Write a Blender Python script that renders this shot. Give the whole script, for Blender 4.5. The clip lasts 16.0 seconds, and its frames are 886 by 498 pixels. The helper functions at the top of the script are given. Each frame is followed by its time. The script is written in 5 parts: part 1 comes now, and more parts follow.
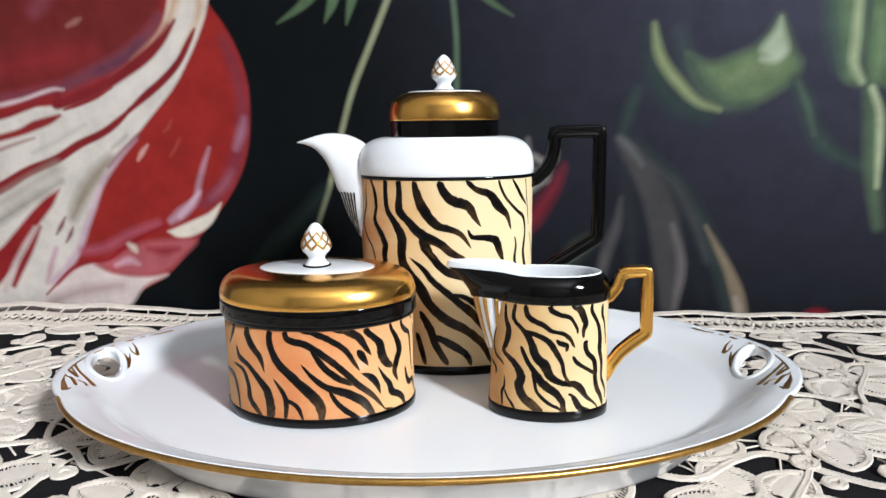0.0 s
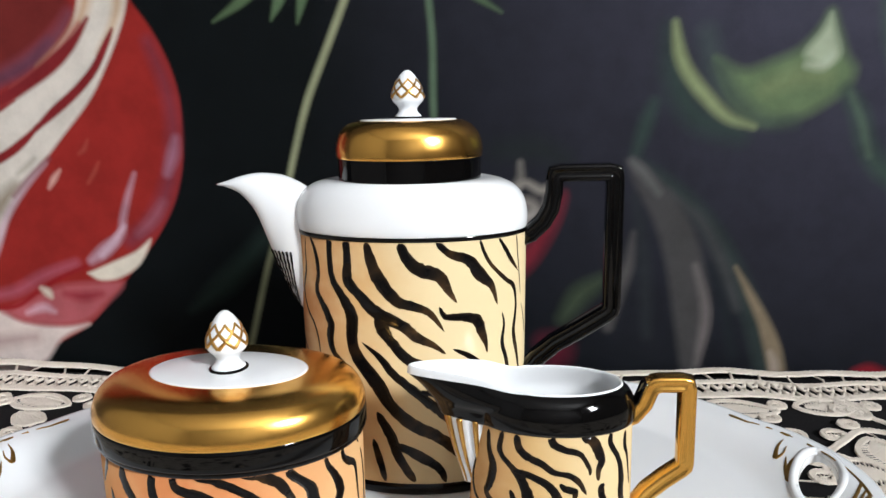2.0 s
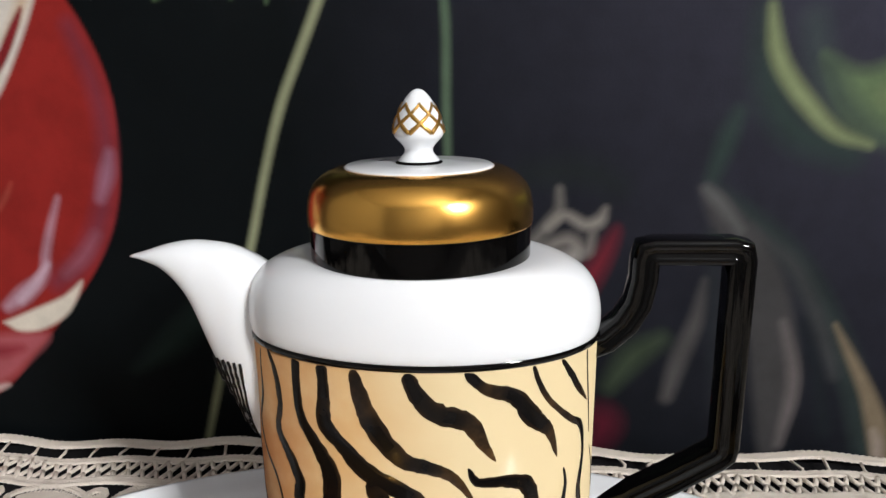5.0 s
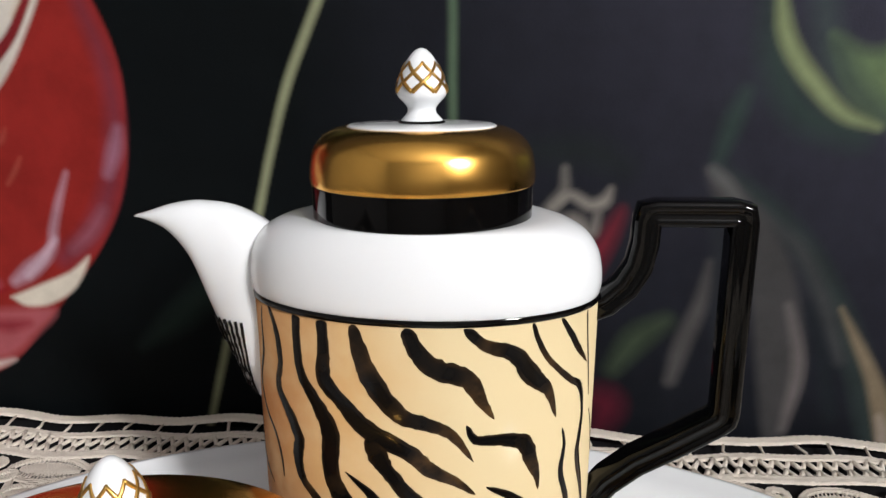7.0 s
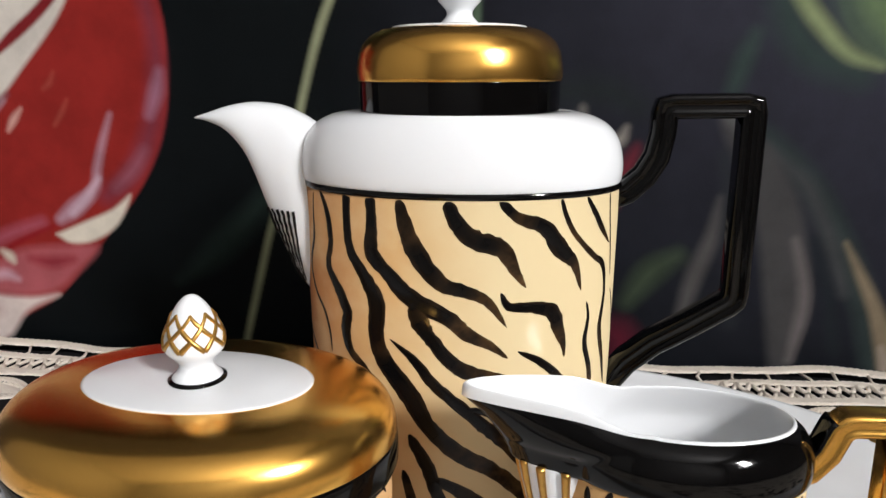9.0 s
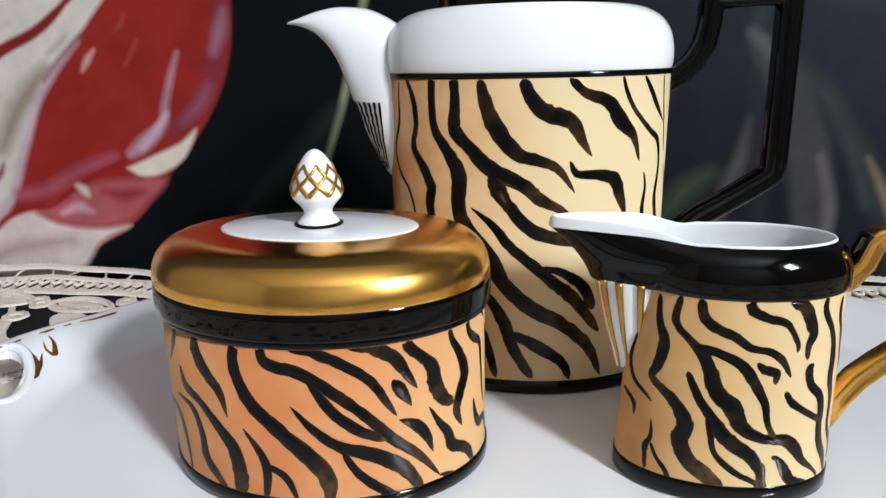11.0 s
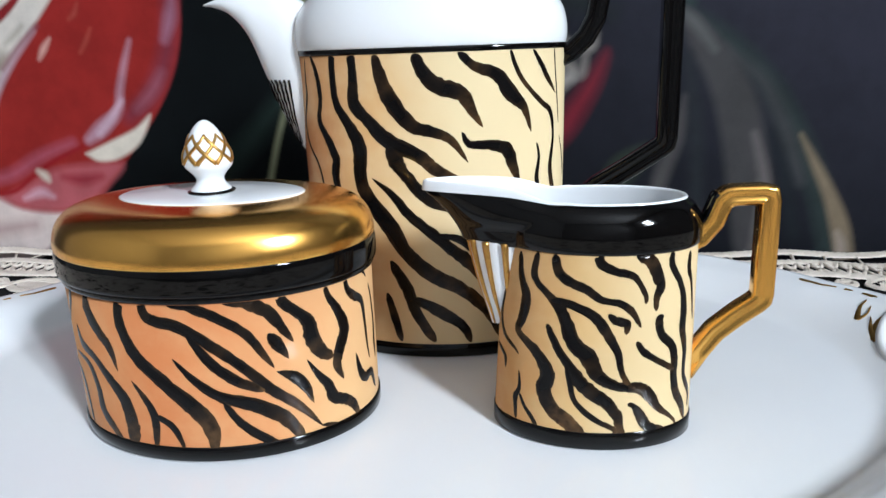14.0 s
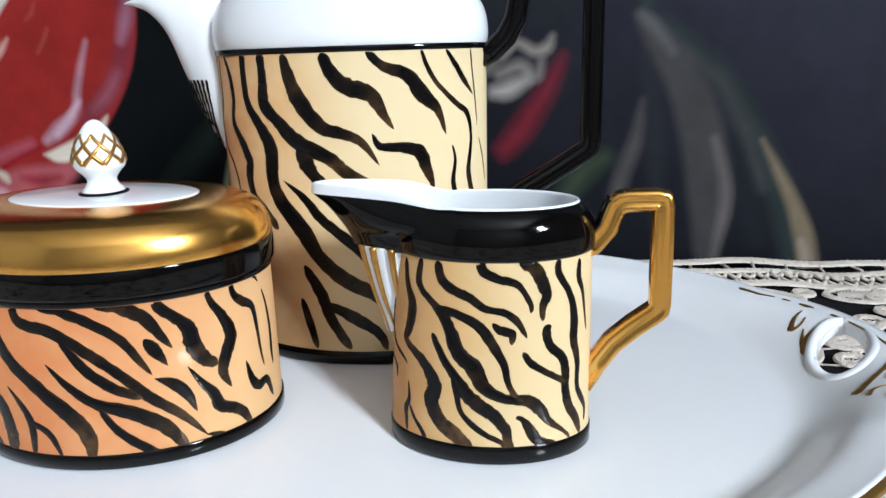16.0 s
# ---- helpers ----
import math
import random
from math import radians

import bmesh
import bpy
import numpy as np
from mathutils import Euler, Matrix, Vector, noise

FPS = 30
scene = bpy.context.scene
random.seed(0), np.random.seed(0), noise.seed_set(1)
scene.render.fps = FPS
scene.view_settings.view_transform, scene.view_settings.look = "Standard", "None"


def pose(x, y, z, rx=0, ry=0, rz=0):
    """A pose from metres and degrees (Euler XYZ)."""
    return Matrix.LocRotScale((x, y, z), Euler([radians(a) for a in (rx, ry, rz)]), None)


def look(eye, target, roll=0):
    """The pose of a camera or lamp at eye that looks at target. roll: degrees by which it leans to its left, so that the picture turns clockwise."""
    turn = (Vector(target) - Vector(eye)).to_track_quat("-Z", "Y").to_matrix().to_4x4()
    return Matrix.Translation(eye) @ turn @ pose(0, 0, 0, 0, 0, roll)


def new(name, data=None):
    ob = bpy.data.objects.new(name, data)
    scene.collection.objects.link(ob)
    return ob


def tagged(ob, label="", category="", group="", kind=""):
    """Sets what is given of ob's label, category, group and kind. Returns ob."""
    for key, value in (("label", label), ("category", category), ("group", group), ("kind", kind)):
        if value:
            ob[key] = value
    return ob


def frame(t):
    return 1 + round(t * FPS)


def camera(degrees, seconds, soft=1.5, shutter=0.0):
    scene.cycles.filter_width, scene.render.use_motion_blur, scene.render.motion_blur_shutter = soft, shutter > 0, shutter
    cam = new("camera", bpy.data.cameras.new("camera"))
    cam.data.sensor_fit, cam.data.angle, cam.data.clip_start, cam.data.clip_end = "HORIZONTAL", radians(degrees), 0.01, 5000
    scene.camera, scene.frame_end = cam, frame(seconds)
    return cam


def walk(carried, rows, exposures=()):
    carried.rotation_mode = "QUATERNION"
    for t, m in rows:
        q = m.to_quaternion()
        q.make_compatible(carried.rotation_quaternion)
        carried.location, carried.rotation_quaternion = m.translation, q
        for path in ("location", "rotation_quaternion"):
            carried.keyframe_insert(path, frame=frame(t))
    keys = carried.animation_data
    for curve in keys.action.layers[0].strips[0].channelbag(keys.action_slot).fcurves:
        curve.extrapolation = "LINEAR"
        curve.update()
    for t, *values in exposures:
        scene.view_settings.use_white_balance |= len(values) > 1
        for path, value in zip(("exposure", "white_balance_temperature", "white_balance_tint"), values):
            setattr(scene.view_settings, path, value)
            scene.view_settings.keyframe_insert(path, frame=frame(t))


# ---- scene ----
cam = camera(64.1, 16.0)
PATH = [
    (0, (0.0306, -0.0226, 0.1861), (-0.1218, 1.9384, -0.1762), -0.82),
    (0.5, (0.0309, -0.0035, 0.1888), (-0.1221, 1.9544, -0.1895), -1.04),
    (1, (0.0336, 0.0226, 0.1897), (-0.1181, 1.9790, -0.1970), -0.99),
    (1.5, (0.0337, 0.0513, 0.1958), (-0.1116, 2.0067, -0.1981), -1.11),
    (2, (0.0360, 0.0827, 0.2071), (-0.1008, 2.0376, -0.1928), -1.05),
    (2.5, (0.0335, 0.1113, 0.2153), (-0.1134, 2.0643, -0.1900), -1.65),
    (3, (0.0292, 0.1438, 0.2185), (-0.1094, 2.0891, -0.2249), -1.76),
    (3.5, (0.0228, 0.1696, 0.2204), (-0.0945, 2.1114, -0.2436), -1.13),
    (4, (0.0185, 0.1881, 0.2260), (-0.0999, 2.1277, -0.2471), -0.54),
    (6.5, (0.0220, 0.1974, 0.2260), (-0.1232, 2.1318, -0.2611), -1.14),
    (7, (0.0218, 0.1925, 0.2148), (-0.1301, 2.1284, -0.2639), -0.19),
    (7.5, (0.0200, 0.1866, 0.2060), (-0.1316, 2.1244, -0.2652), -0.22),
    (8, (0.0207, 0.1827, 0.1965), (-0.1313, 2.1192, -0.2796), -0.26),
    (8.5, (0.0203, 0.1763, 0.1942), (-0.1419, 2.1108, -0.2869), -0.34),
    (9, (0.0154, 0.1648, 0.1883), (-0.1573, 2.0965, -0.3003), -0.12),
    (9.5, (0.0130, 0.1536, 0.1796), (-0.1713, 2.0806, -0.3231), -0.74),
    (10, (0.0047, 0.1395, 0.1732), (-0.1937, 2.0623, -0.3400), -1.19),
    (12.5, (-0.0058, 0.1208, 0.1509), (-0.2054, 2.0342, -0.3959), -1.33),
    (13, (-0.0011, 0.1186, 0.1523), (-0.2031, 2.0317, -0.3948), -1.19),
    (13.5, (0.0153, 0.1162, 0.1543), (-0.2025, 2.0247, -0.4027), -1.91),
    (14, (0.0349, 0.1158, 0.1542), (-0.1860, 2.0271, -0.3920), -1.99),
    (14.5, (0.0503, 0.1171, 0.1525), (-0.1832, 2.0281, -0.3893), -1.60),
    (15, (0.0607, 0.1203, 0.1504), (-0.1886, 2.0276, -0.3975), -1.42),
    (15.5, (0.0648, 0.1242, 0.1489), (-0.1958, 2.0304, -0.3975), -1.53),
    (16, (0.0690, 0.1265, 0.1516), (-0.1896, 2.0366, -0.3820), -1.75),
]
walk(cam, [(t, look(eye, target, roll)) for t, eye, target, roll in PATH],
     exposures=[(0, 0.24, 6550, 12), (2, 0.10, 6800, 12), (4, -0.06, 7000, 14), (9, -0.10, 7150, 15), (10, -0.10, 6900, 14), (12.5, 0.02, 6250, 10), (16, 0.10, 6150, 10)])

# world and light: a room with one bright window to the right of and behind the camera
world = bpy.data.worlds.new("world")
scene.world = world
world.use_nodes = True
wn = world.node_tree.nodes
sky = wn.new("ShaderNodeTexSky")
sky.sky_type, sky.sun_disc = "NISHITA", False
sky.sun_elevation, sky.sun_rotation = radians(38), radians(120)
wn["Background"].inputs["Strength"].default_value = 0.12
world.node_tree.links.new(sky.outputs["Color"], wn["Background"].inputs["Color"])

ROOM = (-1.5, 1.35, -2.2, 0.547, -0.73, 1.85)     # x0, x1, y0, wall behind the table, floor, ceiling
WIN = (-1.47, -0.77, 0.88, 1.20)                  # the window in the wall at x1: y0, y1, z0, z1
window_light = bpy.data.lights.new("window_light", "AREA")
window_light.shape, window_light.size, window_light.size_y = "RECTANGLE", WIN[3] - WIN[2], WIN[1] - WIN[0]
window_light.energy, window_light.color = 226.0, (0.88, 0.945, 1.0)
new("window_light", window_light).matrix_world = look((ROOM[1] + 0.03, (WIN[0] + WIN[1]) / 2, (WIN[2] + WIN[3]) / 2), (0.0, (WIN[0] + WIN[1]) / 2, 0.62))


# ---------- materials ----------
def srgb(r, g, b):
    return tuple(((c / 255) / 12.92 if c <= 10 else ((c / 255 + 0.055) / 1.055) ** 2.4) for c in (r, g, b))


class Mat:
    """A small wrapper round a node material with one Principled shader."""

    def __init__(self, name, colour, rough=0.5, metal=0.0, coat=0.0):
        self.m = bpy.data.materials.new(name)
        self.m.use_nodes = True
        self.t = self.m.node_tree
        self.b = self.t.nodes["Principled BSDF"]
        self.set("Base Color", (*colour, 1)), self.set("Roughness", rough), self.set("Metallic", metal)
        if coat:
            self.set("Coat Weight", coat), self.set("Coat Roughness", 0.04)

    def set(self, key, value):
        self.b.inputs[key].default_value = value

    def node(self, kind, **values):
        n = self.t.nodes.new(kind)
        for k, v in values.items():
            n.inputs[k.replace("_", " ")].default_value = v
        return n

    def link(self, a, b):
        self.t.links.new(a, b)

    def noise(self, scale, detail=4.0, rough=0.55):
        n = self.node("ShaderNodeTexNoise", Scale=scale, Detail=detail, Roughness=rough)
        self.link(self.node("ShaderNodeTexCoord").outputs["Object"], n.inputs["Vector"])
        return n.outputs["Fac"]

    def ramp(self, fac, *stops):
        r = self.node("ShaderNodeValToRGB")
        while len(r.color_ramp.elements) < len(stops):
            r.color_ramp.elements.new(0.5)
        for e, (p, c) in zip(r.color_ramp.elements, stops):
            e.position, e.color = p, (*c, 1)
        self.link(fac, r.inputs["Fac"])
        return r.outputs["Color"]

    def mix(self, fac, a, b, mode="MIX"):
        n = self.t.nodes.new("ShaderNodeMix")
        n.data_type, n.blend_type = "RGBA", mode
        for value, slot in ((fac, 0), (a, 6), (b, 7)):
            if hasattr(value, "is_output"):
                self.link(value, n.inputs[slot])
            else:
                n.inputs[slot].default_value = value if slot == 0 else (*value, 1)
        return n.outputs[2]

    def span(self, value, a, b, lo=0.0, hi=1.0):
        n = self.node("ShaderNodeMapRange", From_Min=a, From_Max=b, To_Min=lo, To_Max=hi)
        n.interpolation_type = "SMOOTHSTEP"
        self.link(value, n.inputs["Value"])
        return n.outputs["Result"]

    def axis(self, k):
        s = self.node("ShaderNodeSeparateXYZ")
        self.link(self.node("ShaderNodeTexCoord").outputs["Object"], s.inputs[0])
        return s.outputs[k]

    def bump(self, fac, strength, distance):
        n = self.node("ShaderNodeBump", Strength=strength, Distance=distance)
        self.link(fac, n.inputs["Height"])
        self.link(n.outputs["Normal"], self.b.inputs["Normal"])

    def rough(self, fac, lo, hi):
        self.link(self.span(fac, 0.3, 0.7, lo, hi), self.b.inputs["Roughness"])

    def colour(self, out):
        self.link(out, self.b.inputs["Base Color"])
        return self


white = Mat("white_porcelain", (0.82, 0.82, 0.81), 0.12, coat=0.2)
white.bump(white.noise(60, 2), 0.05, 0.0006)
white.rough(white.noise(90), 0.09, 0.16)
white.colour(white.mix(white.noise(25, 3), (0.815, 0.835, 0.855), (0.78, 0.80, 0.82)))

black = Mat("black_glaze", (0.002, 0.0018, 0.0018), 0.08)
black.set("Specular IOR Level", 0.26)
black.rough(black.noise(60), 0.05, 0.09)
black.bump(black.noise(60, 2), 0.02, 0.0004)

gold = Mat("polished_gold", srgb(222, 168, 84), 0.26, 1.0)
gold.rough(gold.noise(18, 2), 0.20, 0.25)
gold.colour(gold.mix(gold.noise(12, 3), srgb(250, 193, 102), srgb(242, 179, 86)))
gold.bump(gold.noise(420, 3), 0.05, 0.00012)

gold_line = Mat("gold_paint", srgb(176, 124, 50), 0.3, 0.9)
gold_line.colour(gold_line.mix(gold_line.noise(300, 3), srgb(214, 168, 92), srgb(156, 112, 54)))

ink = Mat("black_brush_paint", (0.012, 0.009, 0.008), 0.16)
ink.set("Specular IOR Level", 0.16)
washed = ink.t.nodes.new("ShaderNodeVertexColor")
washed.layer_name = "wash"
grain = ink.node("ShaderNodeMath")
grain.operation = "MULTIPLY"
ink.link(ink.span(ink.noise(260, 4), 0.30, 0.72, 0.15, 1.0), grain.inputs[0])
ink.link(washed.outputs["Color"], grain.inputs[1])
ink.colour(ink.mix(grain.outputs[0], (0.0045, 0.004, 0.004), (0.16, 0.085, 0.035)))
ink.rough(ink.noise(200), 0.12, 0.22)


def tiger(name, centre, half, deep, mid, pale):
    """Airbrushed tan glaze: deepest near centre along the long axis, paling away from it."""
    m = Mat(name, mid, 0.2)
    m.set("Specular IOR Level", 0.02)
    x = m.axis(0)
    wobble = m.node("ShaderNodeMath")
    wobble.operation = "MULTIPLY_ADD"
    m.link(m.noise(28, 3), wobble.inputs[0])
    wobble.inputs[1].default_value = half * 0.5
    m.link(x, wobble.inputs[2])
    off = m.node("ShaderNodeMath")
    off.operation = "SUBTRACT"
    m.link(wobble.outputs[0], off.inputs[0])
    off.inputs[1].default_value = centre + half * 0.25
    dist = m.node("ShaderNodeMath")
    dist.operation = "ABSOLUTE"
    m.link(off.outputs[0], dist.inputs[0])
    base = m.ramp(m.span(dist.outputs[0], 0, half), (0.0, deep), (0.5, mid), (1.0, pale))
    m.colour(m.mix(m.span(m.noise(70, 5), 0.35, 0.8, 0, 0.35), base, pale))
    m.rough(m.noise(130), 0.1, 0.15)
    return m


tan_pot = tiger("tan_glaze_pot", -0.055, 0.075, srgb(168, 112, 72), srgb(200, 158, 108), srgb(214, 194, 154))
tan_bowl = tiger("tan_glaze_bowl", -0.002, 0.060, srgb(192, 120, 76), srgb(200, 138, 92), srgb(210, 170, 122))
tan_jug = tiger("tan_glaze_jug", -0.035, 0.055, srgb(190, 136, 84), srgb(208, 170, 116), srgb(218, 194, 150))

cloth = Mat("black_tablecloth", (0.012, 0.012, 0.013), 0.9)
cloth.colour(cloth.mix(cloth.noise(400, 4), (0.005, 0.005, 0.006), (0.014, 0.013, 0.014)))
cloth.set("Specular IOR Level", 0.12)
cloth.bump(cloth.noise(1500, 2), 0.4, 0.0006)

lace = Mat("ecru_cotton_lace", srgb(222, 208, 190), 0.85)
lace.colour(lace.mix(lace.noise(120, 5), srgb(240, 230, 218), srgb(220, 207, 192)))
weave = []
for direction in ("X", "Y"):
    wave_node = lace.node("ShaderNodeTexWave", Scale=420.0, Distortion=2.0, Detail=1.0, Detail_Scale=2.0)
    wave_node.bands_direction = direction
    lace.link(lace.node("ShaderNodeTexCoord").outputs["Object"], wave_node.inputs["Vector"])
    weave.append(wave_node.outputs["Color"])
lace.bump(lace.mix(0.5, lace.mix(0.5, weave[0], weave[1]), lace.noise(1100, 3)), 0.8, 0.0009)

plaster = Mat("grey_plaster", srgb(150, 150, 150), 0.85)
plaster.colour(plaster.mix(plaster.noise(5, 6), srgb(128, 127, 126), srgb(112, 112, 113)))
plaster.bump(plaster.noise(160, 4), 0.2, 0.002)
chalk = Mat("pale_ceiling_paint", (0.5, 0.5, 0.5), 0.9)
chalk.colour(chalk.mix(chalk.noise(6, 5), (0.58, 0.58, 0.58), (0.52, 0.52, 0.525)))
boards = Mat("oak_floor", srgb(150, 110, 70), 0.45)
boards.colour(boards.mix(boards.noise(9, 8), srgb(160, 118, 76), srgb(112, 78, 48)))
joinery = Mat("white_joinery", (0.8, 0.8, 0.78), 0.4)
joinery.colour(joinery.mix(joinery.noise(12, 4), (0.8, 0.8, 0.78), (0.74, 0.73, 0.7)))
glass = Mat("window_glass", (1, 1, 1), 0.02)
glass.set("Transmission Weight", 1.0), glass.set("IOR", 1.45)

mural = Mat("printed_mural", (0.02, 0.02, 0.02), 0.62)
attr = mural.t.nodes.new("ShaderNodeVertexColor")
attr.layer_name = "print"
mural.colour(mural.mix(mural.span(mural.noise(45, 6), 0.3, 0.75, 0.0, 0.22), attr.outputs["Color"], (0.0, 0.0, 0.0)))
mural.bump(mural.noise(700, 3), 0.12, 0.0006)
mural.set("Specular IOR Level", 0.08)


# ---------- mesh helpers ----------
def part(name, bm, mat, parent=None, label="", smooth=True):
    me = bpy.data.meshes.new(name)
    bm.to_mesh(me)
    bm.free()
    return meshed(name, me, mat, parent, label, smooth)


def meshed(name, me, mat, parent=None, label="", smooth=True):
    if mat and not me.materials:
        me.materials.append(mat.m)
    if smooth:
        me.polygons.foreach_set("use_smooth", [True] * len(me.polygons))
    ob = new(name, me)
    ob.parent = parent
    return tagged(ob, label)


def raw(name, verts, faces, mat, parent=None, label="", smooth=True):
    me = bpy.data.meshes.new(name)
    me.from_pydata([tuple(v) for v in verts], [], faces)
    me.update()
    return meshed(name, me, mat, parent, label, smooth)


def box(bm, x0, x1, y0, y1, z0, z1):
    v = [bm.verts.new((x, y, z)) for z in (z0, z1) for x, y in ((x0, y0), (x1, y0), (x1, y1), (x0, y1))]
    for f in ((3, 2, 1, 0), (4, 5, 6, 7), (0, 1, 5, 4), (1, 2, 6, 5), (2, 3, 7, 6), (3, 0, 4, 7)):
        bm.faces.new([v[i] for i in f])


def spline(points, steps=6):
    """Catmull-Rom through points of any dimension."""
    p = [np.array(q, float) for q in points]
    p = [2 * p[0] - p[1], *p, 2 * p[-1] - p[-2]]
    out = []
    for a, b, c, d in zip(p, p[1:], p[2:], p[3:]):
        for k in range(steps):
            t = k / steps
            out.append(0.5 * (2 * b + (c - a) * t + (2 * a - 5 * b + 4 * c - d) * t * t + (3 * b - a - 3 * c + d) * t ** 3))
    return out + [p[-2]]


def lathe(profile, squash, n=96, cap=True):
    """An oval turned form: rings (radius along x, height), squashed in y."""
    bm = bmesh.new()
    rings = []
    for r, z in profile:
        rings.append([bm.verts.new((r * math.cos(a), squash * r * math.sin(a), z)) for a in (2 * math.pi * k / n for k in range(n))])
    for a, b in zip(rings, rings[1:]):
        for k in range(n):
            bm.faces.new((a[k], a[(k + 1) % n], b[(k + 1) % n], b[k]))
    if cap:
        bm.faces.new(rings[0][::-1]), bm.faces.new(rings[-1])
    bmesh.ops.recalc_face_normals(bm, faces=bm.faces)
    return bm


def sweep(path, section, closed=False):
    """Sweeps a closed section, given in (side, up), along a path in the xz plane with mitred corners; side is y."""
    bm = bmesh.new()
    rows = []
    P = [Vector((x, 0, z)) for x, z in path]
    for i, p in enumerate(P):
        a = (p - P[i - 1]).normalized() if i else (P[1] - p).normalized()
        b = (P[i + 1] - p).normalized() if i + 1 < len(P) else a
        t = (a + b).normalized()
        up = Vector((-t.z, 0, t.x)) / max(0.5, t.dot(a))
        rows.append([bm.verts.new(p + up * v + Vector((0, u, 0))) for u, v in section])
    n = len(section)
    for a, b in zip(rows, rows[1:]):
        for k in range(n):
            bm.faces.new((a[k], a[(k + 1) % n], b[(k + 1) % n], b[k]))
    bm.faces.new(rows[0][::-1]), bm.faces.new(rows[-1])
    bmesh.ops.recalc_face_normals(bm, faces=bm.faces)
    return bm


def rounded(half_w, half_h, r, n=4):
    out = []
    for cx, cy, a0 in ((half_w - r, half_h - r, 0), (r - half_w, half_h - r, 90), (r - half_w, r - half_h, 180), (half_w - r, r - half_h, 270)):
        for k in range(n + 1):
            a = radians(a0 + 90 * k / n)
            out.append((cx + r * math.cos(a), cy + r * math.sin(a)))
    return out

# ---------- the room ----------
x0, x1, y0, y1, z0, z1 = ROOM


def slab(name, mat, label, category, *b):
    bm = bmesh.new()
    box(bm, *b)
    return tagged(part(name, bm, mat, None, "", False), label, category, "", "structure")


slab("floor", boards, "brown oak floor below the table", "floor", x0 - 0.1, x1 + 0.1, y0 - 0.1, y1 + 0.15, z0 - 0.1, z0)
slab("ceiling", chalk, "plain white plaster ceiling of the room", "ceiling", x0 - 0.1, x1 + 0.1, y0 - 0.1, y1 + 0.15, z1, z1 + 0.1)
slab("wall_west", plaster, "plain grey plastered side wall", "wall", x0 - 0.1, x0, y0 - 0.1, y1 + 0.15, z0, z1)
slab("wall_south", plaster, "plain grey plastered wall facing the table", "wall", x0, x1, y0 - 0.1, y0, z0, z1)
slab("wall_north", plaster, "plastered wall behind the printed mural", "wall", x0, x1, y1 + 0.05, y1 + 0.15, z0, z1)
bm = bmesh.new()
box(bm, x1, x1 + 0.1, y0 - 0.1, WIN[0], z0, z1)
box(bm, x1, x1 + 0.1, WIN[1], y1 + 0.15, z0, z1)
box(bm, x1, x1 + 0.1, WIN[0], WIN[1], z0, WIN[2])
box(bm, x1, x1 + 0.1, WIN[0], WIN[1], WIN[3], z1)
tagged(part("wall_east", bm, plaster, None, "", False), "grey plastered wall with the window opening", "wall", "", "structure")

window = tagged(new("window_1"), "white framed window with two panes", "window", "", "structure")
bm = bmesh.new()
for b in ((WIN[0], WIN[0] + 0.05, WIN[2], WIN[3]), (WIN[1] - 0.05, WIN[1], WIN[2], WIN[3]), (WIN[0] + 0.05, WIN[1] - 0.05, WIN[2], WIN[2] + 0.05),
          (WIN[0] + 0.05, WIN[1] - 0.05, WIN[3] - 0.05, WIN[3]), ((WIN[0] + WIN[1]) / 2 - 0.025, (WIN[0] + WIN[1]) / 2 + 0.025, WIN[2] + 0.05, WIN[3] - 0.05)):
    box(bm, x1 - 0.03, x1 + 0.02, b[0], b[1], b[2], b[3])
part("window_frame", bm, joinery, window, "", False)
for a, b in ((WIN[0] + 0.05, (WIN[0] + WIN[1]) / 2 - 0.025), ((WIN[0] + WIN[1]) / 2 + 0.025, WIN[1] - 0.05)):
    bm = bmesh.new()
    box(bm, x1 + 0.06, x1 + 0.064, a, b, WIN[2] + 0.05, WIN[3] - 0.05)
    part("pane", bm, glass, window, "", False).visible_shadow = False

# ---------- the table and its black cloth ----------
TOP = 0.0255
table = tagged(new("table"), "table covered with a plain black cloth", "table")
bm = bmesh.new()
box(bm, -0.62, 0.62, -0.12, 0.530, TOP - 0.03, TOP - 0.002)
part("tabletop", bm, boards, table, "", False)
for lx in (-0.56, 0.56):
    for ly in (-0.06, 0.49):
        bm = bmesh.new()
        box(bm, lx - 0.025, lx + 0.025, ly - 0.025, ly + 0.025, z0, TOP - 0.03)
        part("leg", bm, boards, table, "", False)
bm = bmesh.new()
bmesh.ops.create_grid(bm, x_segments=90, y_segments=50, size=1.0)
for v in bm.verts:
    v.co = Vector((v.co.x * 0.63, 0.2085 + v.co.y * 0.331, TOP + 0.0006 * noise.noise(Vector((v.co.x * 9, v.co.y * 5, 0)))))
for side in (-1, 1):
    edge = [bm.verts.new((0.63 * side, -0.1225, TOP - d)) for d in (0, 0.2)] + [bm.verts.new((0.63 * side, 0.5395, TOP - d)) for d in (0.2, 0)]
    bm.faces.new(edge)
bm.faces.new([bm.verts.new(p) for p in ((-0.63, -0.1225, TOP), (0.63, -0.1225, TOP), (0.63, -0.1225, TOP - 0.2), (-0.63, -0.1225, TOP - 0.2))])
tablecloth = tagged(part("tablecloth", bm, cloth), "plain black tablecloth under the ecru lace doily", "tablecloth")

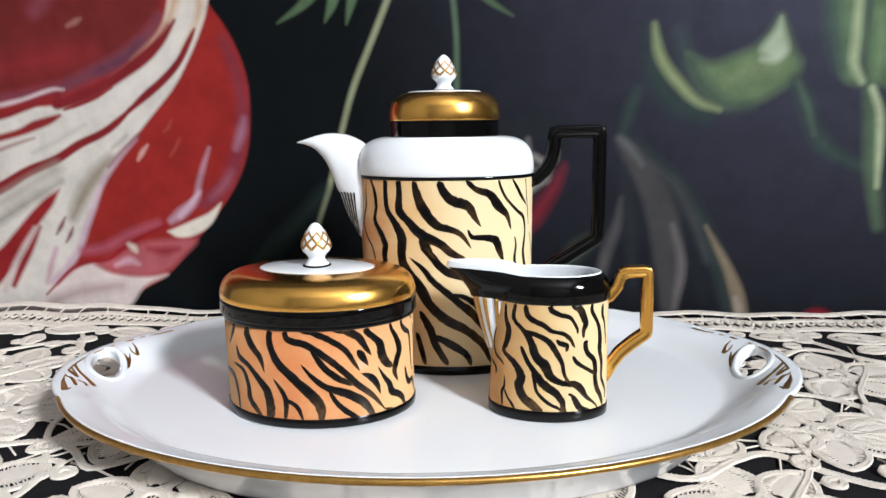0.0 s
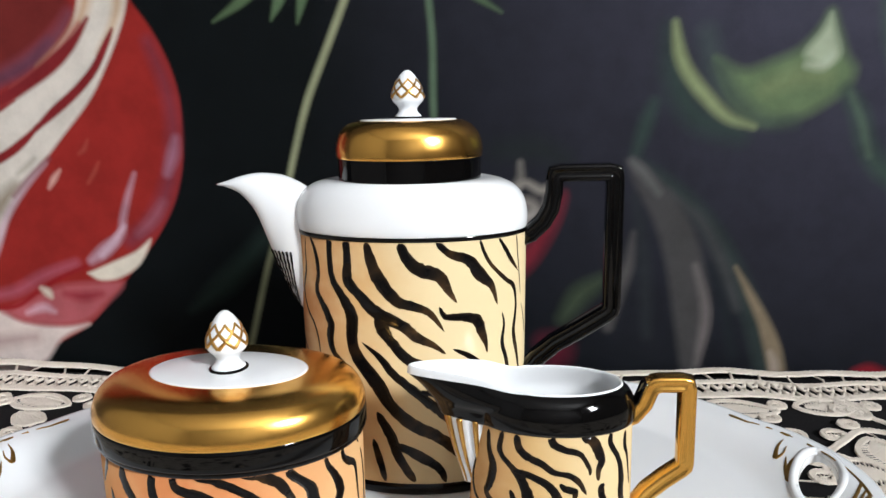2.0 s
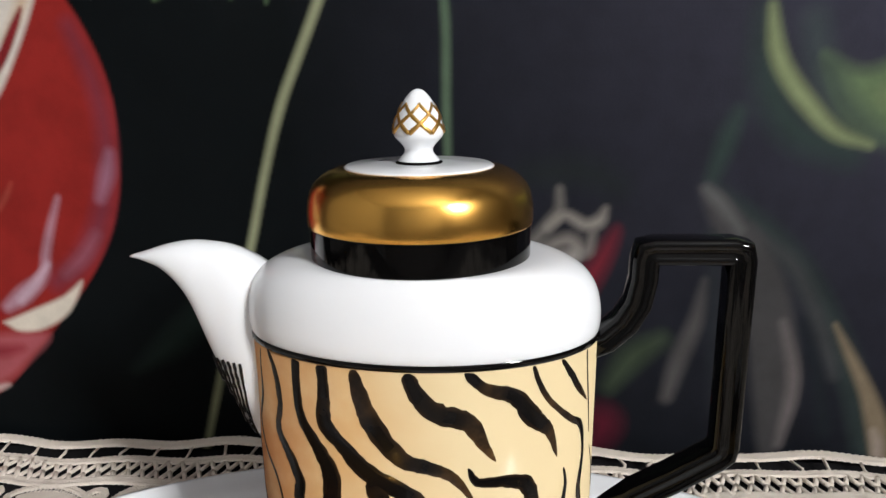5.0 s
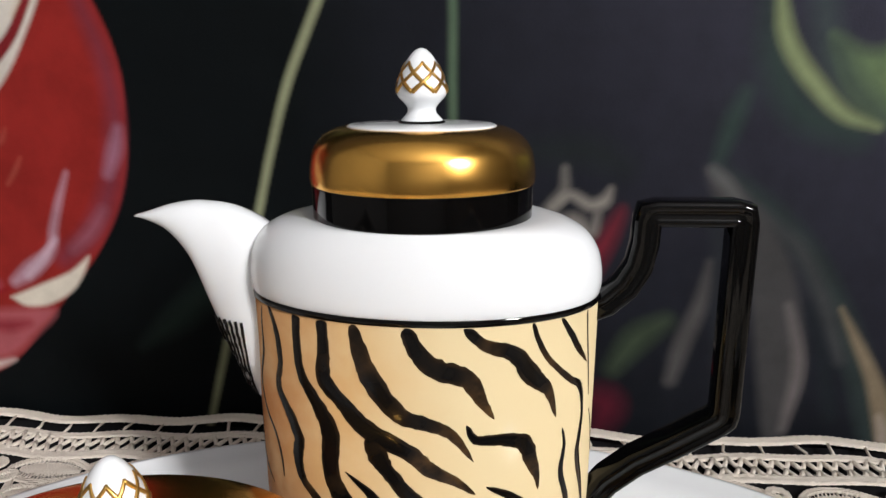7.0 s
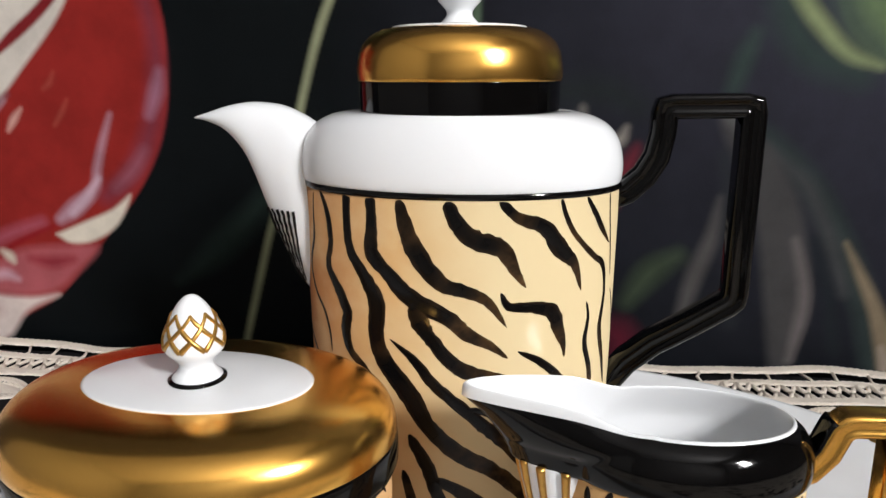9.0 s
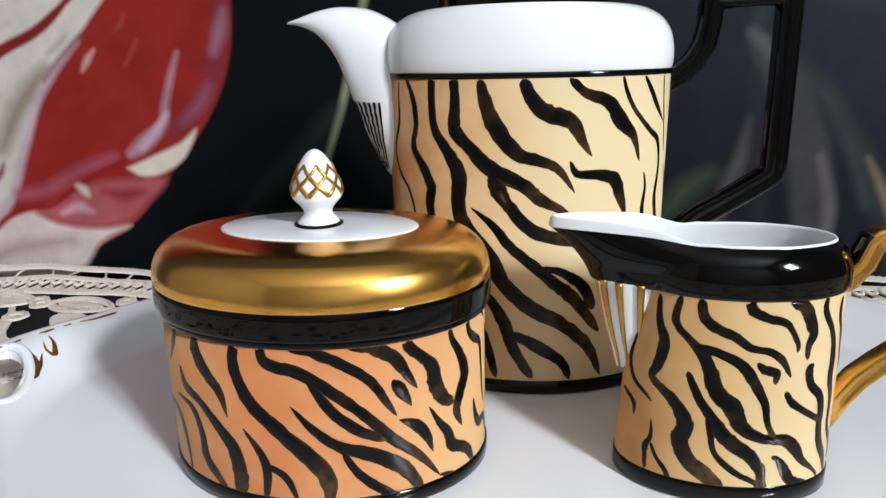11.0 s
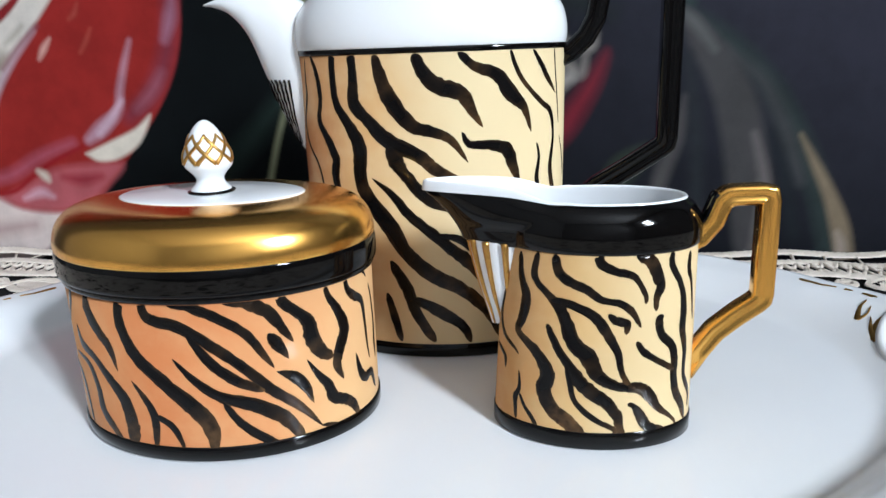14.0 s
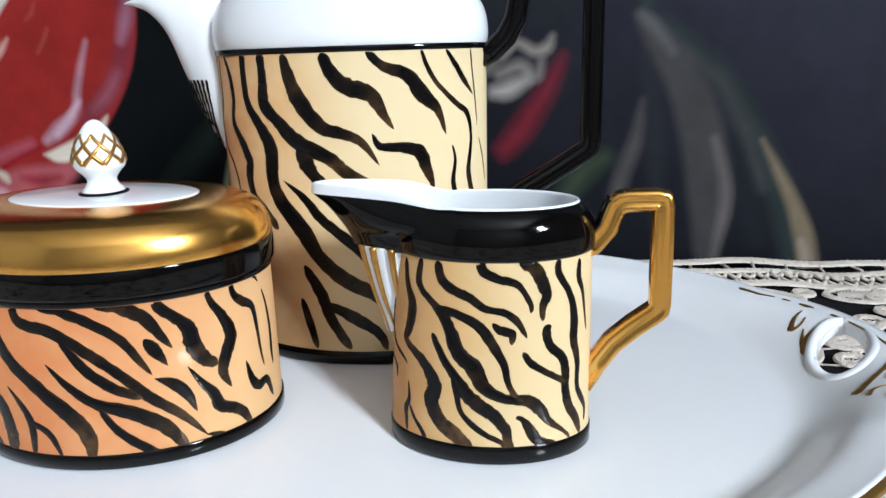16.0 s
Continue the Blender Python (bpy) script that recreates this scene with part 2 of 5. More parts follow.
# ---------- the printed mural on the wall ----------
PX0, PX1, PZ0, PZ1, STEP = -520.0, 470.0, -40.0, 400.0, 1.2     # millimetres
gx = np.arange(PX0, PX1 + 0.1, STEP)
gz = np.arange(PZ0, PZ1 + 0.1, STEP)
GX, GZ = np.meshgrid(gx, gz)
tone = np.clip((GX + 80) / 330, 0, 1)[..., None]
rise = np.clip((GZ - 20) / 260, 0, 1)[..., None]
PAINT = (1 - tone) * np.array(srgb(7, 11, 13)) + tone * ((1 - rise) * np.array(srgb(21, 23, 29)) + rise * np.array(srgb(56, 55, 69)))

INKS = 0.84      # how strongly the printed colours reflect


def lay(cover, colour, near):
    PAINT[near] += cover[..., None] * (INKS * np.array(srgb(*colour)) - PAINT[near])


def patch(pts, margin):
    a = np.array(pts)[:, :2]
    lo, hi = a.min(0) - margin, a.max(0) + margin
    i = [int(np.clip(v, 0, len(gx))) for v in ((lo[0] - PX0) / STEP, (hi[0] - PX0) / STEP + 2)]
    j = [int(np.clip(v, 0, len(gz))) for v in ((lo[1] - PZ0) / STEP, (hi[1] - PZ0) / STEP + 2)]
    return np.s_[j[0]:j[1], i[0]:i[1]]


def brush(colour, soft, *pts):
    """One brush stroke: x, z and full width along it, with soft edges."""
    path = spline(pts, 5)
    near = patch(path, max(p[2] for p in path) / 2 + soft + 3)
    X, Z = GX[near], GZ[near]
    best = np.full(X.shape, 1e9)
    for a, b in zip(path, path[1:]):
        d = b[:2] - a[:2]
        t = np.clip(((X - a[0]) * d[0] + (Z - a[1]) * d[1]) / max(d @ d, 1e-9), 0, 1)
        best = np.minimum(best, np.hypot(X - a[0] - t * d[0], Z - a[1] - t * d[1]) - np.maximum(0.2, a[2] + t * (b[2] - a[2])) / 2)
    lay(np.clip(0.5 - best / (2 * max(soft * 0.8, 0.6)), 0, 1), colour, near)


def petal(colour, soft, *pts):
    """A painted area inside a smooth closed outline, with soft edges."""
    loop = spline([*pts, pts[0]], 4)
    near = patch(loop, soft + 3)
    X, Z = GX[near], GZ[near]
    best, inside = np.full(X.shape, 1e9), np.zeros(X.shape, bool)
    for a, b in zip(loop, loop[1:]):
        d = b - a
        t = np.clip(((X - a[0]) * d[0] + (Z - a[1]) * d[1]) / max(d @ d, 1e-9), 0, 1)
        best = np.minimum(best, np.hypot(X - a[0] - t * d[0], Z - a[1] - t * d[1]))
        if abs(d[1]) > 1e-9:
            inside ^= ((a[1] > Z) != (b[1] > Z)) & (X < a[0] + d[0] * (Z - a[1]) / d[1])
    best = np.where(inside, -best, best)
    lay(np.clip(0.5 - best / (2 * max(soft * 0.8, 0.6)), 0, 1), colour, near)


# the tulip
petal((146, 40, 36), 1.5, (-204, 294), (-196, 277), (-184, 259), (-174, 237), (-169, 215), (-169, 193), (-171, 170), (-178, 147), (-189, 127), (-202, 110), (-223, 86), (-248, 59), (-274, 44), (-293, 27), (-355, 1), (-547, -1), (-491, 315))
petal((108, 38, 36), 7, (-491, 315), (-221, 307), (-232, 282), (-248, 261), (-273, 242), (-305, 226), (-329, 219), (-379, 211), (-512, 198))
brush((138, 44, 46), 14, (-376, 232, 13.7), (-337, 238, 18.2), (-298, 242, 9.1))
brush((126, 60, 70), 6, (-342, 276, 10.9), (-334, 285, 13.7), (-327, 297, 9.1))
brush((160, 110, 100), 3, (-315, 264, 1.8), (-308, 267, 3.6), (-304, 269, 1.4))
brush((114, 64, 78), 6, (-238, 269, 5.5), (-248, 256, 8.2), (-267, 241, 10.0), (-297, 227, 9.1), (-325, 216, 8.2), (-355, 211, 5.5), (-410, 203, 4.5))
brush((102, 58, 76), 4, (-254, 252, 5.5), (-272, 237, 6.4), (-295, 227, 5.5))
petal((214, 206, 196), 2, (-227, 295), (-197, 294), (-198, 277), (-203, 262), (-213, 242), (-229, 216), (-249, 194), (-264, 178), (-280, 162), (-294, 144), (-309, 115), (-319, 96), (-326, 77), (-335, 67), (-349, 52), (-368, 21), (-547, -1), (-520, 150), (-412, 186), (-382, 193), (-356, 200), (-336, 201), (-312, 206), (-286, 218), (-266, 231), (-248, 248), (-235, 265))
brush((196, 166, 136), 4, (-204, 290, 7.3), (-205, 273, 5.5), (-211, 258, 4.1), (-220, 244, 2.7))
brush((186, 150, 118), 5, (-222, 290, 7.3), (-229, 269, 5.5), (-241, 252, 4.5), (-261, 235, 4.1))
brush((170, 90, 86), 3, (-232, 263, 1.8), (-245, 248, 3.2), (-263, 234, 3.6), (-283, 222, 2.7))
brush((124, 36, 40), 2, (-226, 266, 2.6), (-238, 251, 6.9), (-253, 238, 9.6), (-273, 225, 8.3), (-294, 214, 8.9), (-316, 206, 8.3), (-332, 202, 4.4))
brush((124, 36, 40), 2, (-332, 214, 4.4), (-329, 206, 6.9), (-331, 202, 8.3), (-317, 205, 5.6))
brush((206, 186, 186), 2, (-411, 196, 3.2), (-381, 202, 3.6), (-358, 207, 3.2), (-335, 214, 2.7), (-324, 214, 1.4))
brush((132, 38, 40), 2, (-412, 190, 5.6), (-382, 193, 5.6), (-361, 200, 6.9), (-343, 206, 5.6), (-333, 208, 3.1))
brush((128, 36, 40), 1.5, (-210, 259, 1.9), (-215, 250, 4.4), (-225, 234, 5.6), (-239, 220, 6.3), (-256, 207, 6.3), (-270, 196, 3.1))
brush((130, 36, 38), 1.5, (-268, 198, 2.6), (-281, 187, 5.6), (-295, 178, 6.3), (-316, 169, 6.9), (-337, 157, 7.6), (-363, 147, 8.9), (-390, 133, 10.1), (-422, 121, 10.8))
brush((136, 44, 46), 1.5, (-283, 215, 1.9), (-297, 208, 4.4), (-313, 202, 4.4), (-325, 198, 2.6))
brush((140, 42, 42), 2, (-330, 193, 2.6), (-340, 189, 6.3), (-353, 185, 7.6), (-369, 179, 5.6), (-405, 171, 5.6))
brush((160, 120, 110), 2, (-354, 175, 1.4), (-375, 169, 2.3), (-417, 154, 2.7))
brush((186, 178, 166), 4, (-309, 185, 1.8), (-335, 172, 2.3), (-356, 163, 1.8))
brush((172, 164, 152), 3, (-274, 176, 1.8), (-280, 171, 3.6), (-287, 166, 1.8))
brush((156, 144, 128), 6, (-290, 158, 5.5), (-304, 143, 11.8), (-318, 125, 11.8), (-328, 108, 6.4))
brush((176, 168, 156), 9, (-338, 149, 7.3), (-364, 135, 9.1), (-391, 121, 9.1))
brush((150, 142, 132), 5, (-334, 139, 2.7), (-361, 124, 4.5), (-393, 106, 6.4))
petal((142, 36, 38), 2.5, (-337, 132), (-345, 118), (-361, 100), (-375, 80), (-390, 61), (-424, 31), (-430, 61), (-397, 81), (-382, 95), (-365, 112), (-350, 125))
brush((206, 186, 182), 3, (-363, 99, 2.7), (-376, 81, 4.1), (-388, 62, 4.1), (-397, 44, 3.6))
brush((142, 40, 44), 2.5, (-358, 100, 2.3), (-369, 81, 5.5), (-378, 67, 6.4), (-388, 49, 4.5))
brush((190, 150, 160), 3, (-346, 81, 3.6), (-352, 67, 4.5), (-357, 52, 3.6))
brush((120, 72, 70), 2, (-335, 108, 1.4), (-339, 101, 3.6), (-344, 94, 1.4))
brush((120, 66, 68), 2, (-329, 99, 1.4), (-332, 93, 3.2), (-336, 87, 1.4))
brush((198, 172, 182), 3, (-267, 173, 1.8), (-284, 156, 3.2), (-299, 137, 4.1), (-308, 119, 5.0), (-317, 100, 5.5), (-325, 82, 5.5), (-337, 66, 5.9), (-353, 52, 5.5))
brush((130, 84, 92), 3, (-264, 176, 1.4), (-280, 163, 2.3), (-292, 151, 1.8))
petal((222, 206, 200), 3, (-383, 27), (-361, 42), (-347, 51), (-330, 64), (-314, 68), (-298, 60), (-268, 57), (-249, 59), (-271, 48), (-290, 28), (-344, 11))
brush((176, 150, 146), 7, (-356, 34, 6.4), (-325, 44, 8.2), (-291, 49, 6.4))
petal((178, 92, 98), 4, (-312, 67), (-296, 74), (-270, 86), (-245, 89), (-221, 89), (-236, 73), (-252, 61), (-278, 58), (-297, 61))
brush((208, 160, 172), 3, (-294, 67, 2.7), (-282, 71, 6.4), (-274, 68, 2.7))
brush((150, 50, 60), 4, (-264, 81, 3.6), (-251, 79, 7.3), (-238, 81, 3.6))
brush((168, 84, 100), 5, (-322, 79, 5.5), (-300, 83, 6.4), (-279, 94, 5.9), (-254, 103, 4.5))
brush((142, 28, 34), 1.5, (-359, 41, 1.4), (-347, 52, 2.3), (-333, 64, 2.7), (-317, 70, 2.7), (-301, 72, 2.7), (-288, 80, 2.7), (-272, 90, 2.7), (-254, 98, 2.3), (-244, 102, 1.4))
petal((224, 214, 198), 2, (-246, 96), (-229, 103), (-210, 111), (-198, 120), (-207, 103), (-222, 93), (-237, 91))
brush((220, 206, 190), 2.5, (-281, 85, 2.7), (-277, 82, 5.5), (-275, 79, 2.7))
brush((184, 140, 154), 3, (-205, 165, 1.4), (-211, 150, 3.2), (-216, 135, 4.1), (-219, 123, 5.5), (-232, 112, 9.1), (-242, 105, 5.5))
brush((206, 176, 190), 3, (-216, 129, 1.8), (-224, 119, 3.6), (-234, 109, 3.6))
brush((124, 50, 62), 6, (-187, 251, 5.5), (-178, 224, 7.3), (-175, 198, 8.2), (-179, 168, 9.1), (-186, 148, 10.0), (-197, 131, 10.0), (-212, 119, 8.2))
brush((160, 112, 132), 5, (-174, 188, 2.3), (-177, 177, 5.9), (-182, 165, 2.7))
brush((148, 84, 98), 5, (-187, 145, 3.6), (-195, 134, 5.5), (-206, 124, 3.6))
brush((206, 156, 146), 2, (-257, 168, 1.4), (-262, 162, 4.1), (-266, 156, 1.8))
brush((168, 76, 64), 2, (-229, 173, 0.9), (-233, 166, 2.3), (-238, 159, 1.4))
brush((160, 70, 60), 2, (-235, 188, 0.9), (-238, 182, 2.7), (-242, 179, 1.4))
# the calyx and the stems
brush((46, 62, 58), 10, (147, 250, 4.5), (151, 222, 10.9), (166, 197, 12.7), (192, 186, 9.1))
brush((58, 68, 70), 8, (170, 247, 9.1), (175, 226, 10.9), (186, 209, 10.9))
petal((96, 116, 84), 6, (176, 232), (193, 225), (210, 230), (226, 237), (237, 249), (243, 259), (248, 248), (254, 233), (260, 224), (256, 213), (245, 204), (231, 196), (213, 192), (196, 195), (185, 209))
brush((66, 80, 72), 8, (179, 226, 6.4), (188, 209, 8.2), (206, 194, 6.4), (225, 193, 3.6))
brush((134, 146, 106), 4, (150, 254, 2.7), (153, 237, 6.8), (159, 224, 7.7), (171, 209, 7.7), (185, 196, 5.9), (201, 190, 2.3))
brush((112, 128, 92), 6, (207, 213, 9.1), (225, 220, 12.7), (242, 221, 10.9))
petal((158, 170, 146), 4, (243, 257), (247, 245), (250, 234), (244, 227), (233, 230), (229, 235), (238, 247))
brush((170, 180, 158), 4, (231, 227, 2.7), (240, 227, 5.5), (245, 232, 3.6))
brush((56, 74, 66), 7, (256, 211, 5.5), (265, 196, 8.6), (271, 177, 9.1), (283, 160, 9.1), (302, 149, 5.5), (321, 143, 2.3))
brush((80, 96, 84), 4, (259, 209, 2.3), (267, 191, 3.2), (273, 171, 2.3))
brush((52, 70, 64), 6, (139, 206, 3.6), (134, 192, 6.8), (129, 175, 3.2))
petal((92, 114, 86), 5, (276, 281), (300, 280), (304, 244), (302, 223), (307, 208), (292, 210), (286, 228))
brush((66, 84, 76), 8, (277, 277, 8.2), (281, 244, 9.1), (288, 220, 5.5))
brush((158, 170, 134), 4, (298, 276, 4.5), (298, 244, 5.9), (298, 223, 5.9), (305, 210, 4.5))
petal((82, 106, 78), 4, (308, 280), (352, 279), (360, 206), (319, 206), (310, 209), (306, 224), (306, 248))
brush((112, 132, 98), 6, (314, 260, 5.5), (317, 235, 7.3), (315, 215, 4.5))
brush((84, 104, 80), 6, (311, 203, 7.3), (316, 177, 11.8), (318, 143, 10.0), (326, 99, 5.5))
brush((166, 176, 142), 3, (313, 204, 4.5), (320, 186, 5.9), (322, 160, 5.5), (323, 130, 3.2))
# the faded petals
petal((44, 54, 54), 5, (126, 172), (137, 168), (159, 153), (182, 130), (201, 99), (216, 67), (230, 31), (215, 25), (203, 62), (187, 99), (169, 130), (146, 151))
brush((62, 64, 66), 5, (150, 149, 4.5), (173, 129, 7.3), (188, 100, 8.2), (198, 72, 5.5))
petal((66, 65, 66), 4, (123, 170), (137, 164), (155, 145), (168, 124), (176, 99), (182, 67), (178, 43), (173, 25), (165, 25), (157, 67), (151, 100), (142, 129), (130, 151))
brush((40, 44, 48), 6, (129, 145, 2.7), (135, 118, 5.5), (138, 86, 6.4), (140, 53, 4.5))
brush((104, 98, 98), 4, (170, 100, 2.3), (177, 77, 5.5), (178, 58, 5.9), (174, 32, 3.6))
brush((96, 96, 96), 5, (127, 169, 2.7), (133, 163, 4.1), (144, 149, 2.3))
brush((78, 76, 76), 4, (129, 122, 1.8), (126, 100, 7.3), (119, 79, 9.1), (114, 58, 6.4))
brush((30, 36, 40), 5, (180, 100, 1.8), (190, 72, 4.5), (197, 39, 5.5))
brush((128, 114, 94), 3, (196, 99, 1.4), (206, 81, 5.0), (216, 62, 7.7), (223, 44, 10.9), (228, 25, 10.9))
brush((160, 146, 134), 3, (222, 40, 2.7), (225, 33, 5.5), (226, 23, 5.5))
brush((142, 146, 116), 2, (-50, 287, 4.7), (-68, 246, 4.6), (-83, 212, 4.6), (-94, 177, 4.2), (-105, 136, 4.2), (-116, 104, 3.8), (-127, 65, 3.9), (-139, 21, 3.4))
brush((84, 104, 84), 2, (-4, 286, 4.2), (-1, 249, 4.1), (-1, 206, 4.1), (0, 162, 3.2))
brush((80, 100, 72), 2, (-142, 262, 1.0), (-123, 274, 6.7), (-106, 289, 9.5))
brush((84, 106, 78), 2, (-104, 262, 0.9), (-98, 275, 7.5), (-94, 289, 9.4))
brush((84, 106, 78), 2, (-87, 260, 0.9), (-83, 275, 6.6), (-79, 288, 8.4))
brush((84, 106, 78), 2, (43, 263, 0.9), (27, 273, 4.6), (18, 281, 6.4))
petal((34, 46, 43), 7, (-174, 69), (-157, 89), (-132, 113), (-111, 133), (-110, 125), (-128, 99), (-148, 80))
brush((32, 38, 38), 11, (40, 177, 6.4), (66, 178, 10.0), (84, 170, 4.6))
petal((112, 34, 46), 6, (45, 96), (58, 114), (71, 131), (84, 149), (80, 130), (66, 104), (51, 90))
brush((92, 26, 42), 11, (72, 47, 6.3), (81, 42, 14.6), (78, 30, 6.4))
brush((60, 72, 56), 7, (84, 64, 6.2), (95, 80, 12.3), (109, 90, 6.2))
brush((140, 32, 44), 4, (278, 27, 4.1), (286, 29, 6.2), (295, 27, 4.1))
brush((126, 122, 116), 4.5, (41, 141, 2.9), (50, 151, 4.6), (55, 159, 2.9), (55, 169, 0.9))
brush((150, 144, 136), 4, (50, 150, 2.3), (58, 156, 2.9), (68, 151, 4.0), (75, 153, 4.6), (78, 159, 0.9))
brush((136, 130, 124), 4.5, (48, 139, 4.1), (60, 143, 5.8), (69, 137, 4.1), (72, 146, 1.2))
brush((104, 100, 98), 4.5, (55, 133, 4.1), (66, 136, 2.3))
brush((170, 164, 158), 5, (45, 129, 5.4), (53, 130, 8.1), (63, 135, 4.7))

verts = np.stack([GX.ravel() / 1000, np.zeros(GX.size), GZ.ravel() / 1000], 1)
w, h = len(gx), len(gz)
idx = (np.arange(h - 1)[:, None] * w + np.arange(w - 1)[None]).ravel()
me = bpy.data.meshes.new("wall_mural")
me.from_pydata(verts.tolist(), [], np.stack([idx, idx + 1, idx + w + 1, idx + w], 1).tolist())
layer = me.color_attributes.new("print", "FLOAT_COLOR", "POINT")
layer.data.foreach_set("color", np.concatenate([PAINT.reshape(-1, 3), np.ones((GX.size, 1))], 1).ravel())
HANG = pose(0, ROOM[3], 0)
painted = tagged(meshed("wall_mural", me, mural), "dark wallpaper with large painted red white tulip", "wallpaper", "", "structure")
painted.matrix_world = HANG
# the same dark paper goes on round the printed part
bm = bmesh.new()
for b in ((x0, PX0 / 1000, z0, z1), (PX1 / 1000, x1, z0, z1), (PX0 / 1000, PX1 / 1000, z0, PZ0 / 1000), (PX0 / 1000, PX1 / 1000, PZ1 / 1000, z1)):
    bm.faces.new([bm.verts.new(p) for p in ((b[0], 0, b[2]), (b[1], 0, b[2]), (b[1], 0, b[3]), (b[0], 0, b[3]))])
paper = Mat("dark_wallpaper", srgb(34, 36, 44), 0.62)
paper.colour(paper.mix(paper.noise(6, 5), srgb(26, 30, 36), srgb(44, 42, 54)))
tagged(part("wallpaper", bm, paper, None, "", False), "plain dark wallpaper round the painted flowers", "wallpaper", "", "structure").matrix_world = HANG

# ---------- the porcelain tray ----------
TRAY = (-0.010, 0.352, 2.5)       # centre and turn
LEVEL = 0.0425                    # the flat of the tray
RA, RB, LOBE = 0.192, 0.133, 0.0085


def tray_point(a, s, lift=0.0):
    """Upper side at the angle a and the share s of the radius: an oval with a lobed handle at each end."""
    x, y = tray_xy(a, s)
    return Vector((x, y, tray_rise(s, a) + lift))


def tray_xy(a, s):
    c, n = math.cos(a), math.sin(a)
    d = math.degrees(math.atan2(abs(n) * RA / RB, abs(c)))
    lobe = LOBE * max(0.0, math.cos(radians(min(90, d * 90 / 31.5)))) ** 0.6 if d < 31.5 else 0.0
    w = min(1.0, max(0.0, (s - 0.80) / 0.20))
    lobe *= w * w * (3 - 2 * w)
    return (RA * s + lobe) * c, (RB * s + lobe * 0.4) * n


def tray_rise(s, a):
    """Height of the upper side above the flat: a soft slope, longer and evener towards the handles."""
    end = math.cos(a) ** 6
    t = min(1.0, max(0.0, (s - 0.838) / 0.095))
    u = min(1.0, max(0.0, (s - 0.88) / 0.12))
    long_side = 0.0086 * t * t * (3 - 2 * t) + 0.0039 * u * u
    v = min(1.0, max(0.0, (s - 0.826) / 0.140))
    return long_side * (1 - end) + end * 0.0118 * v * v * (3 - 2 * v)


tray = tagged(new("serving_tray"), "white oval porcelain tray with gilded rim and pierced handles", "tray")
tray.matrix_world = pose(TRAY[0], TRAY[1], LEVEL, 0, 0, TRAY[2])
N = 240
rows = [(s, 0.0) for s in (0.02, 0.3, 0.6, 0.70, 0.735, 0.745, 0.755, 0.765, 0.775, 0.785, 0.80, 0.815, 0.83, 0.845, 0.86, 0.875, 0.89, 0.905, 0.92, 0.935, 0.95, 0.965, 0.98, 0.992, 1.0)]
bm = bmesh.new()
rings = [[bm.verts.new(tray_point(2 * math.pi * k / N, s, drop)) for k in range(N)] for s, drop in rows + [(1.003, -0.0012), (1.0, -0.0026), (0.985, -0.0042)]]
# the outer side: slopes inwards to the foot ring, which stands further in under the handles
for s, z in ((0.955, 0.0040), (0.915, -0.0020), (0.875, -0.0080), (0.850, -0.0125), (0.838, -0.0146), (0.822, -0.0148), (0.812, -0.012), (0.79, -0.0085), (0.4, -0.007), (0.02, -0.007)):
    ring = []
    for k in range(N):
        a = 2 * math.pi * k / N
        q = s - 0.120 * math.cos(a) ** 8 * min(1.0, s / 0.82)
        ring.append(bm.verts.new((*tray_xy(a, q), min(z, tray_rise(q, a) - 0.0042))))
    rings.append(ring)
for a, b in zip(rings, rings[1:]):
    for k in range(N):
        bm.faces.new((a[k], a[(k + 1) % N], b[(k + 1) % N], b[k]))
bm.faces.new(rings[0][::-1]), bm.faces.new(rings[-1])
bmesh.ops.recalc_face_normals(bm, faces=bm.faces)
plate = part("plate", bm, white, tray)
def hole_edge(side, t, more=0.0):
    """A place on the edge of a handle's hole: a long oval, leaning outwards to the back."""
    u, v, lean = (0.0176 + more) * math.cos(t), (0.0074 + more) * math.sin(t), radians(24)
    return side * (0.1832 + u * math.sin(lean) + v * math.cos(lean)), 0.0050 + u * math.cos(lean) - v * math.sin(lean)


bm = bmesh.new()
for side in (-1, 1):
    lo = [bm.verts.new((*hole_edge(side, t), -0.03)) for t in (2 * math.pi * k / 40 for k in range(40))]
    hi = [bm.verts.new((v.co.x, v.co.y, 0.03)) for v in lo]
    for k in range(40):
        bm.faces.new((lo[k], lo[(k + 1) % 40], hi[(k + 1) % 40], hi[k]))
    bm.faces.new(lo[::-1]), bm.faces.new(hi)
bmesh.ops.recalc_face_normals(bm, faces=bm.faces)
me = bpy.data.meshes.new("cutter")
bm.to_mesh(me)
bm.free()
cutter = bpy.data.objects.new("cutter", me)
scene.collection.objects.link(cutter)
cutter.matrix_world = tray.matrix_world
cut = plate.modifiers.new("holes", "BOOLEAN")
cut.object, cut.operation, cut.solver = cutter, "DIFFERENCE", "EXACT"
bpy.context.view_layer.update()
pierced = bpy.data.meshes.new_from_object(plate.evaluated_get(bpy.context.evaluated_depsgraph_get()))
plate.modifiers.clear()
plate.data = pierced
bpy.data.objects.remove(cutter)


def tray_z(x, y):
    """Height of the tray's upper side at a place in its own frame."""
    lo, hi = 0.0, 1.2
    a = math.atan2(y / RB, x / RA)
    for _ in range(24):
        m = (lo + hi) / 2
        lo, hi = (m, hi) if math.hypot(*tray_xy(a, m)) < math.hypot(x, y) else (lo, m)
    return tray_rise(min(lo, 1.0), a)


